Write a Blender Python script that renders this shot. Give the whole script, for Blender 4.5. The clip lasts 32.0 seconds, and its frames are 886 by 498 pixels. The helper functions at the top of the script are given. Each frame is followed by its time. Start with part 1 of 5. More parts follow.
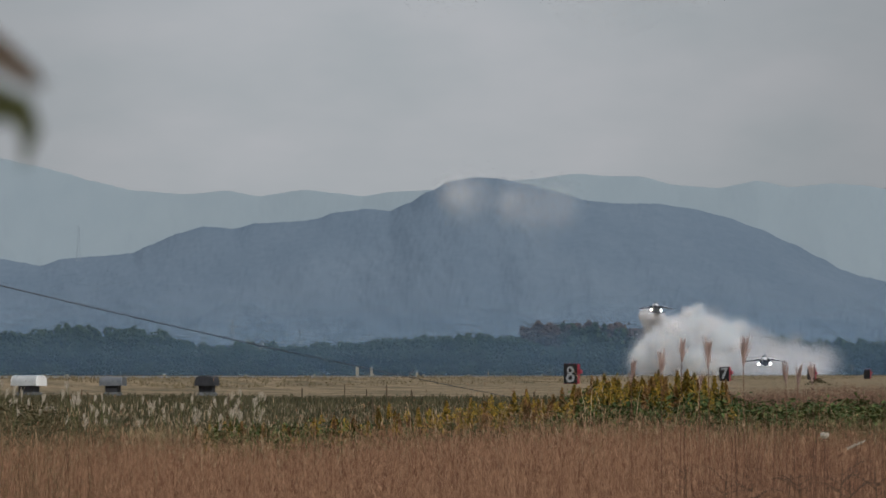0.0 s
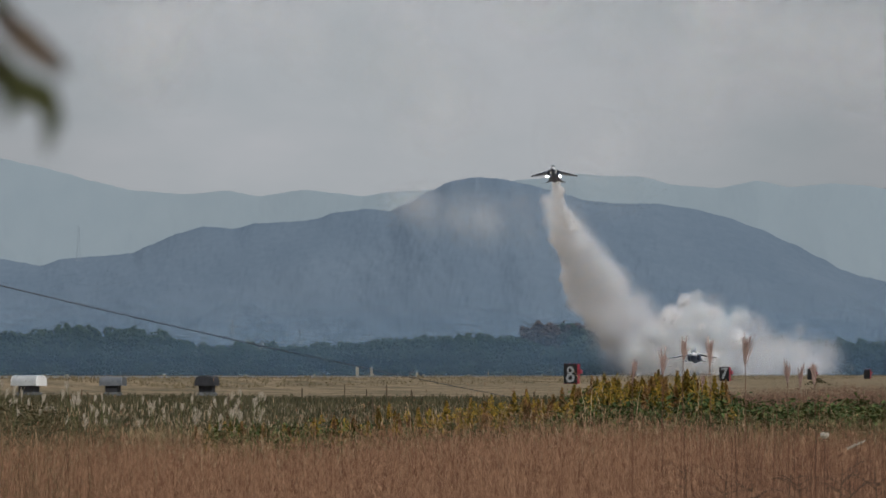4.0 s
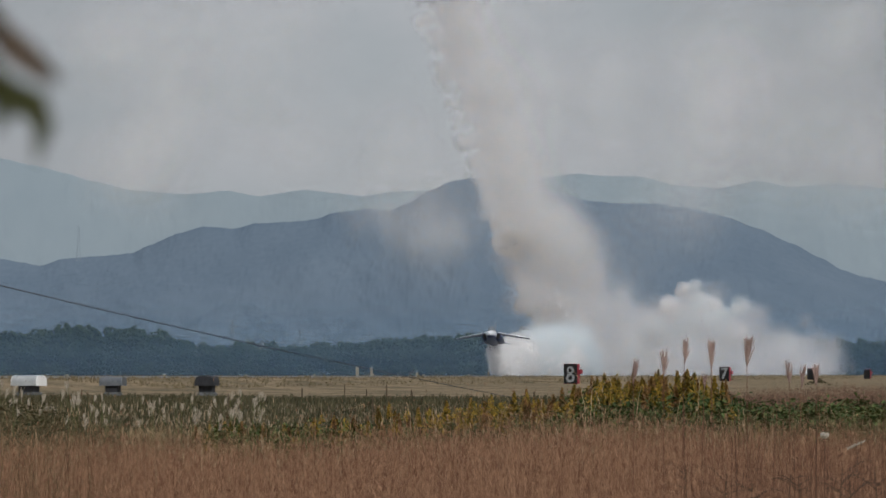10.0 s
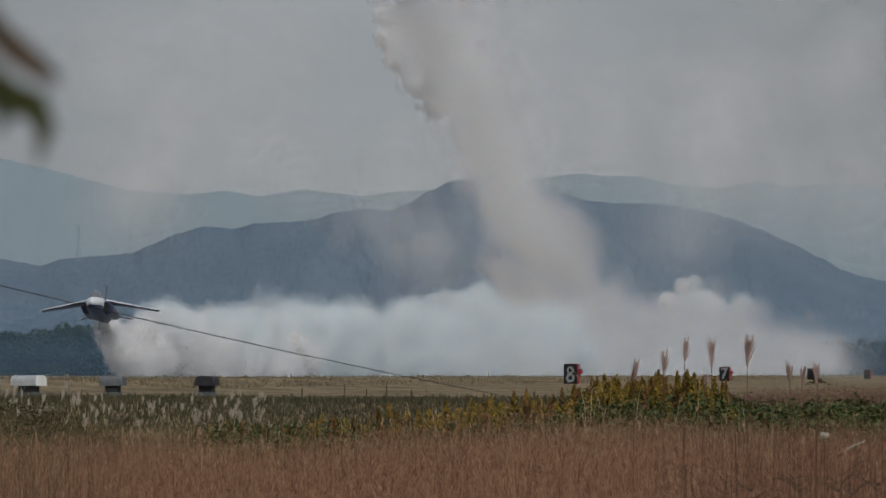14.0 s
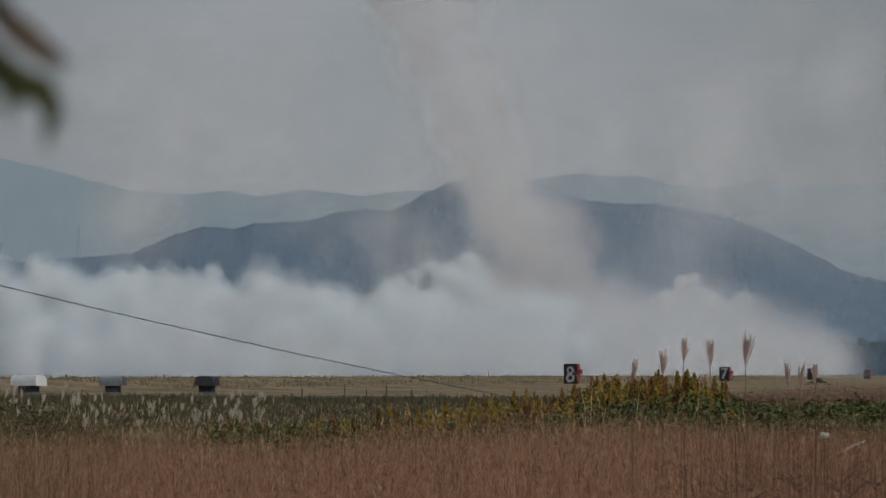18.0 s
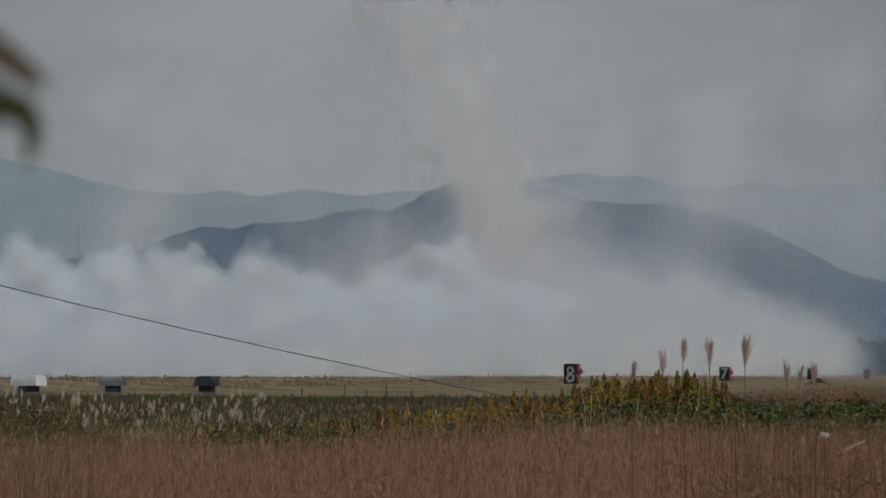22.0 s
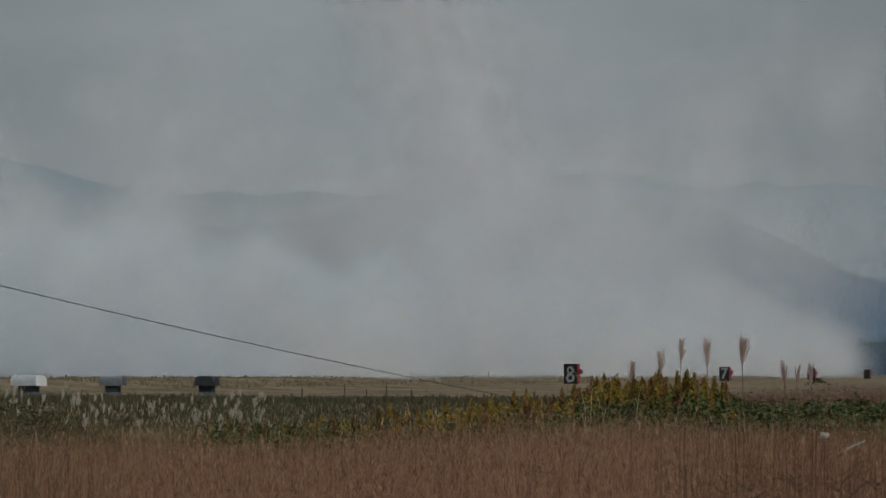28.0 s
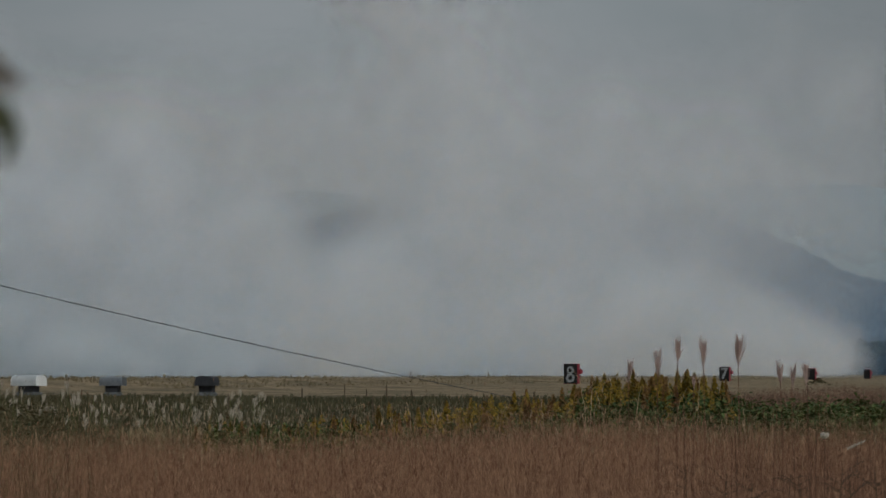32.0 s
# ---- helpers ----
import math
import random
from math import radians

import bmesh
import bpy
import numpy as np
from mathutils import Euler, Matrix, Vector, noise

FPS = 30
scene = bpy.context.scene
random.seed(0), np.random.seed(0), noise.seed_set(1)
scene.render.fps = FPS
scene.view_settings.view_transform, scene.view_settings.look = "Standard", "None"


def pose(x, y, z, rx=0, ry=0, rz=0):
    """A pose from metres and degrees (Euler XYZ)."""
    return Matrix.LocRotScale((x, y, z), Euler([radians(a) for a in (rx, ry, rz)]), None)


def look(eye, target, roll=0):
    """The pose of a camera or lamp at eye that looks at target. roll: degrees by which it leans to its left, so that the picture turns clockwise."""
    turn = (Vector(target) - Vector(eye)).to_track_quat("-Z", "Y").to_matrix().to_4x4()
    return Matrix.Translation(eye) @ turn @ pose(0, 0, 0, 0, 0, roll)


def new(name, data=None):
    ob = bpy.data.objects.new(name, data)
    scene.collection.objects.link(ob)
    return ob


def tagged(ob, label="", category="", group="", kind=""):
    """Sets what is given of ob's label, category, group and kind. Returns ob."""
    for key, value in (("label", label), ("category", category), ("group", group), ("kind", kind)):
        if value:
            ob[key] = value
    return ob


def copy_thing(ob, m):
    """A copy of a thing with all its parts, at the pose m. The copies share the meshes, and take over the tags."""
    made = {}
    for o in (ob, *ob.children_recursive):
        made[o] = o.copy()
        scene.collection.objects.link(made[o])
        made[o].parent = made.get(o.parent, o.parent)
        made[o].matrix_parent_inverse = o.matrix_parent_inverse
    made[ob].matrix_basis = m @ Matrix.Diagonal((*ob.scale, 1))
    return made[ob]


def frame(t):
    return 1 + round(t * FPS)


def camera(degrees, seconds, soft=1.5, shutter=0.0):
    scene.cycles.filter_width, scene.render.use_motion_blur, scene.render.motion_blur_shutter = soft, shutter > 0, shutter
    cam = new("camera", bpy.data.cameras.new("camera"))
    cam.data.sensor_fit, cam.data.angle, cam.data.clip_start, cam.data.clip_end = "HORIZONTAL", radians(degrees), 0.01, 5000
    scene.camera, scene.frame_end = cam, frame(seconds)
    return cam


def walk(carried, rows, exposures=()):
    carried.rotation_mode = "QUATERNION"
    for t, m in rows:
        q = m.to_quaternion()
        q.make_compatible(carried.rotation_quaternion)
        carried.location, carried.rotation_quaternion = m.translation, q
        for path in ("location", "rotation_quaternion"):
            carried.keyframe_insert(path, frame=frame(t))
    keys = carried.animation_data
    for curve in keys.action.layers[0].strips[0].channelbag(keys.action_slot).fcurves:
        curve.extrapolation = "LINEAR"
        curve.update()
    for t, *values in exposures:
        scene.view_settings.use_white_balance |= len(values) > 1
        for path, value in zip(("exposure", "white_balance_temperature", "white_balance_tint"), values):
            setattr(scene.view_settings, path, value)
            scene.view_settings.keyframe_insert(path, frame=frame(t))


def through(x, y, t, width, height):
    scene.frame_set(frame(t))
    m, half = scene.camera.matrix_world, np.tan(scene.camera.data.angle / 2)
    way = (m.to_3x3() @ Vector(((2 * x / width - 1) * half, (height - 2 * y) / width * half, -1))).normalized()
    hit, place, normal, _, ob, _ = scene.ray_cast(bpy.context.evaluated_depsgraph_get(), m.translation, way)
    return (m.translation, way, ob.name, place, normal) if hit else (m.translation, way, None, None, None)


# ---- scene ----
cam = camera(5.61, 32.0, soft=1.8)
cam.data.dof.use_dof = True
cam.data.dof.focus_distance = 400.0
cam.data.dof.aperture_fstop = 85.0
scene.cycles.transparent_max_bounces = 600
EYE = (0.0, 0.0, 0.85)
walk(cam, [(0.0, pose(0, 0, 0.85, 90.795, 0, 0)), (32.0, pose(0, 0, 0.85, 90.795, 0, 0))],
     exposures=[(0.0, 0.12, 6180, 10), (6.0, 0.11, 6180, 10), (9.0, 0.1, 6160, 10), (12.0, -0.01, 6140, 10), (13.0, -0.18, 6140, 9), (14.0, -0.25, 6140, 9), (17.0, -0.33, 6110, 9), (19.0, -0.36, 6100, 9), (23.0, -0.44, 6080, 7), (28.0, -0.54, 6010, 5), (32.0, -0.6, 6000, 5)])

# ---- sky and sun ----
world = bpy.data.worlds.new("overcast")
scene.world = world
world.use_nodes = True
wt = world.node_tree
for n in list(wt.nodes):
    wt.nodes.remove(n)
w_out = wt.nodes.new("ShaderNodeOutputWorld")
w_bg = wt.nodes.new("ShaderNodeBackground")
w_sky = wt.nodes.new("ShaderNodeTexSky")
w_sky.sky_type, w_sky.sun_disc = "NISHITA", False
w_sky.sun_elevation, w_sky.sun_rotation = radians(38), radians(205)
w_dim = wt.nodes.new("ShaderNodeMix")
w_dim.data_type, w_dim.blend_type = "RGBA", "MULTIPLY"
w_dim.inputs[0].default_value = 1.0
w_dim.inputs[7].default_value = (0.1, 0.1, 0.1, 1)
w_tc = wt.nodes.new("ShaderNodeTexCoord")
w_map = wt.nodes.new("ShaderNodeMapping")
w_map.inputs["Scale"].default_value = (1, 1, 2.2)
w_noise = wt.nodes.new("ShaderNodeTexNoise")
w_noise.inputs["Scale"].default_value = 38
w_noise.inputs["Detail"].default_value = 4
w_ramp = wt.nodes.new("ShaderNodeValToRGB")
w_ramp.color_ramp.elements[0].position, w_ramp.color_ramp.elements[0].color = 0.3, (0.305, 0.322, 0.335, 1)
w_ramp.color_ramp.elements[1].position, w_ramp.color_ramp.elements[1].color = 0.7, (0.375, 0.372, 0.383, 1)
w_mix = wt.nodes.new("ShaderNodeMix")
w_mix.data_type = "RGBA"
w_mix.inputs[0].default_value = 0.93
L = wt.links.new
L(w_sky.outputs[0], w_dim.inputs[6])
L(w_tc.outputs["Generated"], w_map.inputs[0])
L(w_map.outputs[0], w_noise.inputs["Vector"])
L(w_noise.outputs[0], w_ramp.inputs[0])
L(w_dim.outputs[2], w_mix.inputs[6])
L(w_ramp.outputs[0], w_mix.inputs[7])
w_side = wt.nodes.new("ShaderNodeMapRange")  # sky dims to both sides: lens vignetting put into its strength
w_side.interpolation_type = "SMOOTHSTEP"
w_side.inputs[1].default_value, w_side.inputs[2].default_value = 0.0, 0.075
w_side.inputs[3].default_value, w_side.inputs[4].default_value = 1.03, 0.74
w_west = wt.nodes.new("ShaderNodeMapRange")
w_west.interpolation_type = "SMOOTHSTEP"
w_west.inputs[1].default_value, w_west.inputs[2].default_value = -0.02, -0.065
w_west.inputs[3].default_value, w_west.inputs[4].default_value = 1.0, 0.82
w_edge = wt.nodes.new("ShaderNodeMath")
w_edge.operation = "MULTIPLY"
w_both = wt.nodes.new("ShaderNodeMath")
w_both.operation = "MULTIPLY"
w_sep = wt.nodes.new("ShaderNodeSeparateXYZ")
w_grad = wt.nodes.new("ShaderNodeMapRange")  # an overcast sky is brighter overhead
w_grad.inputs[1].default_value, w_grad.inputs[2].default_value = 0.03, 1.0
w_grad.inputs[3].default_value, w_grad.inputs[4].default_value = 1.0, 1.75
L(w_tc.outputs["Generated"], w_sep.inputs[0])
L(w_sep.outputs["Z"], w_grad.inputs[0])
L(w_sep.outputs["X"], w_side.inputs[0])
L(w_sep.outputs["X"], w_west.inputs[0])
L(w_side.outputs[0], w_edge.inputs[0])
L(w_west.outputs[0], w_edge.inputs[1])
L(w_edge.outputs[0], w_both.inputs[0])
L(w_grad.outputs[0], w_both.inputs[1])
L(w_both.outputs[0], w_bg.inputs[1])
L(w_mix.outputs[2], w_bg.inputs[0])
L(w_bg.outputs[0], w_out.inputs[0])
sun = new("sun", bpy.data.lights.new("sun", "SUN"))
sun.data.energy, sun.data.angle, sun.data.color = 2.0, radians(14), (1.0, 0.95, 0.88)
sun.matrix_world = look((60, -120, 100), (0, 0, 0))


# ---- materials ----
def material(name, c1, c2, scale=5.0, rough=0.8, metal=0.0, bump=0.0, island=0.0, fine=0.0, spec=0.2, coord="Object", stretch=(1, 1, 1), rand=0.0):
    """Two colours mixed by a two-scale noise, varied per island or per object, with fine relief."""
    m = bpy.data.materials.new(name)
    m.use_nodes = True
    nt = m.node_tree
    b = nt.nodes["Principled BSDF"]
    b.inputs["Roughness"].default_value, b.inputs["Metallic"].default_value = rough, metal
    b.inputs["Specular IOR Level"].default_value = spec
    tc = nt.nodes.new("ShaderNodeTexCoord")
    mp = nt.nodes.new("ShaderNodeMapping")
    mp.inputs["Scale"].default_value = stretch
    nt.links.new(tc.outputs[coord], mp.inputs[0])
    n1 = nt.nodes.new("ShaderNodeTexNoise")
    n1.inputs["Scale"].default_value, n1.inputs["Detail"].default_value = scale, 8
    nt.links.new(mp.outputs[0], n1.inputs["Vector"])
    n2 = nt.nodes.new("ShaderNodeTexNoise")
    n2.inputs["Scale"].default_value, n2.inputs["Detail"].default_value = scale * 9, 4
    nt.links.new(mp.outputs[0], n2.inputs["Vector"])
    mix = nt.nodes.new("ShaderNodeMath")
    mix.operation = "MULTIPLY_ADD"
    mix.inputs[1].default_value = 0.4
    nt.links.new(n2.outputs[0], mix.inputs[0])
    sc = nt.nodes.new("ShaderNodeMath")
    sc.operation = "MULTIPLY"
    sc.inputs[1].default_value = 0.6
    nt.links.new(n1.outputs[0], sc.inputs[0])
    nt.links.new(sc.outputs[0], mix.inputs[2])
    fac = mix.outputs[0]
    if island or rand:
        src = nt.nodes.new("ShaderNodeNewGeometry" if island else "ShaderNodeObjectInfo")
        add = nt.nodes.new("ShaderNodeMath")
        add.operation = "MULTIPLY_ADD"
        add.inputs[1].default_value = island or rand
        nt.links.new(src.outputs["Random Per Island" if island else "Random"], add.inputs[0])
        off = nt.nodes.new("ShaderNodeMath")
        off.operation = "SUBTRACT"
        off.inputs[1].default_value = (island or rand) / 2
        nt.links.new(fac, off.inputs[0])
        nt.links.new(off.outputs[0], add.inputs[2])
        fac = add.outputs[0]
    rp = nt.nodes.new("ShaderNodeValToRGB")
    rp.color_ramp.elements[0].position, rp.color_ramp.elements[1].position = 0.32, 0.68
    rp.color_ramp.elements[0].color, rp.color_ramp.elements[1].color = (*c1, 1), (*c2, 1)
    nt.links.new(fac, rp.inputs[0])
    nt.links.new(rp.outputs[0], b.inputs["Base Color"])
    if bump:
        bp = nt.nodes.new("ShaderNodeBump")
        bp.inputs["Strength"].default_value = bump
        bp.inputs["Distance"].default_value = fine or 0.02
        nt.links.new(n2.outputs[0], bp.inputs["Height"])
        nt.links.new(bp.outputs[0], b.inputs["Normal"])
    return m


def smoke_material(name, c, dense, grain, rim=0.12, wisp=0.6, detail=5, thin=None, through=0.5):
    """Thin veil: mostly clear, more so towards the rim of the puff and between its wisps; fine thin smoke scatters bluer than thick."""
    m = bpy.data.materials.new(name)
    m.use_nodes = True
    nt = m.node_tree
    for n in list(nt.nodes):
        nt.nodes.remove(n)
    out = nt.nodes.new("ShaderNodeOutputMaterial")
    tr = nt.nodes.new("ShaderNodeBsdfTransparent")
    di = nt.nodes.new("ShaderNodeBsdfDiffuse")
    tl = nt.nodes.new("ShaderNodeBsdfTranslucent")
    hue = nt.nodes.new("ShaderNodeMix")
    hue.data_type = "RGBA"
    hue.inputs[6].default_value, hue.inputs[7].default_value = (*c, 1), (*(thin or c), 1)
    edge = nt.nodes.new("ShaderNodeMapRange")
    edge.inputs[1].default_value, edge.inputs[2].default_value = 0.45, 1.05
    both = nt.nodes.new("ShaderNodeMixShader")
    both.inputs[0].default_value = through
    mixs = nt.nodes.new("ShaderNodeMixShader")
    tc = nt.nodes.new("ShaderNodeTexCoord")
    oi = nt.nodes.new("ShaderNodeObjectInfo")
    ln = nt.nodes.new("ShaderNodeVectorMath")
    ln.operation = "LENGTH"
    ad = nt.nodes.new("ShaderNodeVectorMath")
    ad.operation = "ADD"
    ns = nt.nodes.new("ShaderNodeTexNoise")
    ns.inputs["Scale"].default_value, ns.inputs["Detail"].default_value = grain, detail
    sc = nt.nodes.new("ShaderNodeMath")
    sc.operation = "MULTIPLY"
    sc.inputs[1].default_value = 40
    rr = nt.nodes.new("ShaderNodeMapRange")
    rr.inputs[1].default_value, rr.inputs[2].default_value, rr.inputs[3].default_value, rr.inputs[4].default_value = 0.2, 1.0, 1.0, rim
    nr = nt.nodes.new("ShaderNodeMapRange")
    nr.inputs[1].default_value, nr.inputs[2].default_value, nr.inputs[3].default_value, nr.inputs[4].default_value = 0.36, 0.64, 1 - wisp, 1 + wisp
    mu = nt.nodes.new("ShaderNodeMath")
    mu.operation = "MULTIPLY"
    mu2 = nt.nodes.new("ShaderNodeMath")
    mu2.operation, mu2.use_clamp = "MULTIPLY", True
    mu2.inputs[1].default_value = dense
    l = nt.links.new
    l(oi.outputs["Random"], sc.inputs[0])
    l(tc.outputs["Object"], ln.inputs[0])
    l(tc.outputs["Object"], ad.inputs[0])
    l(sc.outputs[0], ad.inputs[1])
    l(ad.outputs[0], ns.inputs["Vector"])
    l(ln.outputs["Value"], rr.inputs[0])
    l(ln.outputs["Value"], edge.inputs[0])
    l(edge.outputs[0], hue.inputs[0])
    l(hue.outputs[2], di.inputs[0])
    l(hue.outputs[2], tl.inputs[0])
    l(ns.outputs[0], nr.inputs[0])
    l(rr.outputs[0], mu.inputs[0])
    l(nr.outputs[0], mu.inputs[1])
    l(mu.outputs[0], mu2.inputs[0])
    l(di.outputs[0], both.inputs[1])
    l(tl.outputs[0], both.inputs[2])
    l(mu2.outputs[0], mixs.inputs[0])
    l(tr.outputs[0], mixs.inputs[1])
    l(both.outputs[0], mixs.inputs[2])
    l(mixs.outputs[0], out.inputs[0])
    return m


def glow(name, c, strength):
    m = bpy.data.materials.new(name)
    m.use_nodes = True
    b = m.node_tree.nodes["Principled BSDF"]
    b.inputs["Base Color"].default_value = (*c, 1)
    b.inputs["Emission Color"].default_value = (*c, 1)
    b.inputs["Emission Strength"].default_value = strength
    return m


M_FIELD = material("dry_field", (0.105, 0.082, 0.042), (0.275, 0.202, 0.118), 0.2, 0.95, bump=0.6, fine=0.3, stretch=(1, 0.2, 1))
M_FIELD.node_tree.nodes["Color Ramp"].color_ramp.elements[0].position = 0.41
M_FIELD.node_tree.nodes["Color Ramp"].color_ramp.elements[1].position = 0.6
# runway grey, with the mirage's pale bluish tone put into the colour
M_ASPHALT = material("mirage_tinted_asphalt", (0.12, 0.135, 0.15), (0.17, 0.185, 0.20), 0.3, 0.5, bump=0.2)
M_FIELDGRASS = material("field_tufts", (0.12, 0.098, 0.052), (0.21, 0.165, 0.10), 0.09, 0.95, island=0.15)
M_VERGE = material("ditch_grass", (0.05, 0.05, 0.026), (0.105, 0.092, 0.05), 0.15, 0.9, island=0.35)
M_REED = material("dry_reed", (0.137, 0.066, 0.037), (0.36, 0.206, 0.12), 0.7, 0.8, island=0.75)
M_FARREED = material("dull_reed", (0.10, 0.062, 0.042), (0.235, 0.15, 0.10), 0.5, 0.85, island=0.8)
M_TAN = material("tan_grass", (0.22, 0.15, 0.08), (0.44, 0.33, 0.2), 1.5, 0.8, island=0.6)
M_PLUME = material("silvery_plume", (0.25, 0.21, 0.155), (0.52, 0.46, 0.37), 4, 0.85, island=0.5)
M_PLUME_RED = material("reddish_plume", (0.25, 0.165, 0.14), (0.46, 0.34, 0.29), 4, 0.85, island=0.5)
M_STEM_RED = material("red_brown_stem", (0.085, 0.04, 0.026), (0.19, 0.10, 0.06), 3, 0.7, rand=0.4)
M_TWIG = material("dark_twig", (0.045, 0.03, 0.02), (0.11, 0.07, 0.045), 6, 0.85, rand=0.3)
M_DEAD = material("dead_weed", (0.055, 0.03, 0.02), (0.15, 0.08, 0.05), 1.5, 0.85, island=0.6)
M_SPRIG = material("near_leaf", (0.075, 0.09, 0.035), (0.16, 0.165, 0.075), 60, 0.7, spec=0.1)
M_SPRIG_BROWN = material("near_brown_leaf", (0.19, 0.145, 0.105), (0.31, 0.24, 0.18), 60, 0.7, spec=0.1)
M_STEM_GREEN = material("green_stem", (0.06, 0.08, 0.02), (0.13, 0.14, 0.05), 3, 0.7)
M_LEAF = material("green_leaf", (0.026, 0.046, 0.013), (0.095, 0.13, 0.04), 1.5, 0.8, island=0.6, spec=0.1)
M_WEED = material("olive_weed", (0.03, 0.034, 0.015), (0.12, 0.098, 0.05), 1.2, 0.9, island=0.6, spec=0.1)
M_LEAF_PALE = material("pale_leaf", (0.05, 0.048, 0.022), (0.19, 0.155, 0.088), 0.8, 0.8, island=0.7, spec=0.1)
M_GOLD = material("golden_flower", (0.075, 0.068, 0.014), (0.30, 0.185, 0.022), 6, 0.8, island=0.6)
M_RUST = material("faded_flower", (0.10, 0.055, 0.02), (0.24, 0.13, 0.04), 6, 0.85, island=0.5)
M_CROWN = material("far_leaves", (0.032, 0.05, 0.034), (0.056, 0.076, 0.044), 0.05, 0.95, island=0.2, spec=0.0)
M_CROWN_WARM = material("autumn_leaves", (0.055, 0.042, 0.036), (0.085, 0.06, 0.05), 0.12, 0.9, island=0.5)
M_BARK = material("bark", (0.03, 0.025, 0.022), (0.07, 0.055, 0.045), 2, 0.9, bump=0.4)
# the woods are coloured blue-grey: distance haze is put into the base colour
M_HILL = material("haze_tinted_slope", (0.142, 0.188, 0.24), (0.174, 0.221, 0.271), 0.024, 1.0, bump=0.2, fine=1.2, spec=0.0, stretch=(1, 0.09, 1.3))
# paled almost to the sky's tone, with the air's haze in the colour
M_FAR = material("haze_paled_range", (0.243, 0.292, 0.32), (0.265, 0.312, 0.336), 0.006, 1.0, spec=0.0, stretch=(1, 0.1, 1))
M_BLACK = material("black_enamel_and_hollow", (0.008, 0.008, 0.009), (0.02, 0.02, 0.02), 4, 0.5, bump=0.1)
M_RED = material("red_paint", (0.19, 0.02, 0.035), (0.3, 0.045, 0.06), 3, 0.55, bump=0.1)
M_WHITE = material("white_paint", (0.7, 0.7, 0.68), (0.82, 0.82, 0.8), 3, 0.5)
M_OFFWHITE = material("weathered_white", (0.3, 0.32, 0.33), (0.5, 0.51, 0.5), 2.5, 0.6, bump=0.1)
M_NUMERAL = material("dulled_white", (0.22, 0.23, 0.24), (0.36, 0.37, 0.37), 2.5, 0.7, bump=0.1)
M_STEEL = material("galvanised_steel", (0.10, 0.11, 0.12), (0.2, 0.21, 0.22), 2.5, 0.55, 0.3, bump=0.1)
M_DARKSTEEL = material("dark_steel", (0.02, 0.022, 0.025), (0.05, 0.05, 0.055), 2.5, 0.7, bump=0.1)
M_WOOD = material("weathered_post", (0.05, 0.035, 0.025), (0.12, 0.09, 0.06), 5, 0.9, bump=0.4)
M_CABLE = material("black_cable", (0.02, 0.02, 0.022), (0.045, 0.04, 0.04), 5, 0.7, bump=0.2)
M_BLUE = material("dark_blue_paint", (0.036, 0.048, 0.092), (0.052, 0.066, 0.118), 2, 0.3)
M_JETWHITE = material("white_aircraft_paint", (0.66, 0.68, 0.7), (0.8, 0.8, 0.8), 1.5, 0.3)
M_FIN = material("grey_blue_paint", (0.10, 0.13, 0.18), (0.15, 0.18, 0.24), 2, 0.35)
M_GLASS = material("tinted_canopy", (0.12, 0.14, 0.16), (0.2, 0.22, 0.24), 2, 0.1)
M_LIGHT = glow("landing_light", (1.0, 0.93, 0.8), 16.0)
M_SMOKE = smoke_material("white_smoke", (0.96, 0.945, 0.93), 0.15, 1.7, 0.3, 0.7, thin=(0.88, 0.955, 0.98), through=0.42)
M_BILLOW = smoke_material("billowing_smoke", (0.975, 0.945, 0.92), 0.19, 1.6, 0.55, 0.85, thin=(0.95, 0.945, 0.945), through=0.42)
M_OLD = smoke_material("settled_smoke", (0.87, 0.83, 0.805), 0.056, 1.2, 0.0, 0.45, 3, thin=(0.78, 0.85, 0.93))
M_MID = smoke_material("spreading_smoke", (0.95, 0.925, 0.905), 0.11, 1.5, 0.2, 0.6, thin=(0.9, 0.93, 0.97), through=0.4)
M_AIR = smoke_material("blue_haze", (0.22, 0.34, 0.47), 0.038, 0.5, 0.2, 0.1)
M_VEIL = smoke_material("thin_veil", (0.935, 0.94, 0.94), 0.036, 0.8, 0.0, 0.15, 1)
M_WISP = smoke_material("old_wisp", (0.93, 0.94, 0.95), 0.016, 1.3, 0.0, 0.6)
M_TRAIL = smoke_material("cream_smoke", (0.965, 0.925, 0.90), 0.048, 1.0, 0.0, 0.3, 2, thin=(0.9, 0.93, 0.96))
M_JETSMOKE = smoke_material("fresh_smoke", (0.97, 0.955, 0.94), 0.22, 1.8, 0.5, 0.8, through=0.4)
M_HAZE = smoke_material("drifting_haze", (0.96, 0.94, 0.925), 0.055, 1.0, 0.0, 0.35, 2.5, thin=(0.88, 0.95, 0.985))
M_DOWN = material("seed_down", (0.3, 0.27, 0.21), (0.5, 0.46, 0.38), 5, 0.9)
M_LENS = material("frosted_lens", (0.2, 0.19, 0.15), (0.3, 0.28, 0.23), 6, 0.4)
# far steelwork: pale blue-grey of the haze mixed into its colour
M_MAST = material("hazy_steel", (0.2, 0.24, 0.27), (0.26, 0.3, 0.33), 0.5, 0.8)
M_BIRD = material("brown_feathers", (0.05, 0.04, 0.03), (0.12, 0.09, 0.07), 8, 0.9)


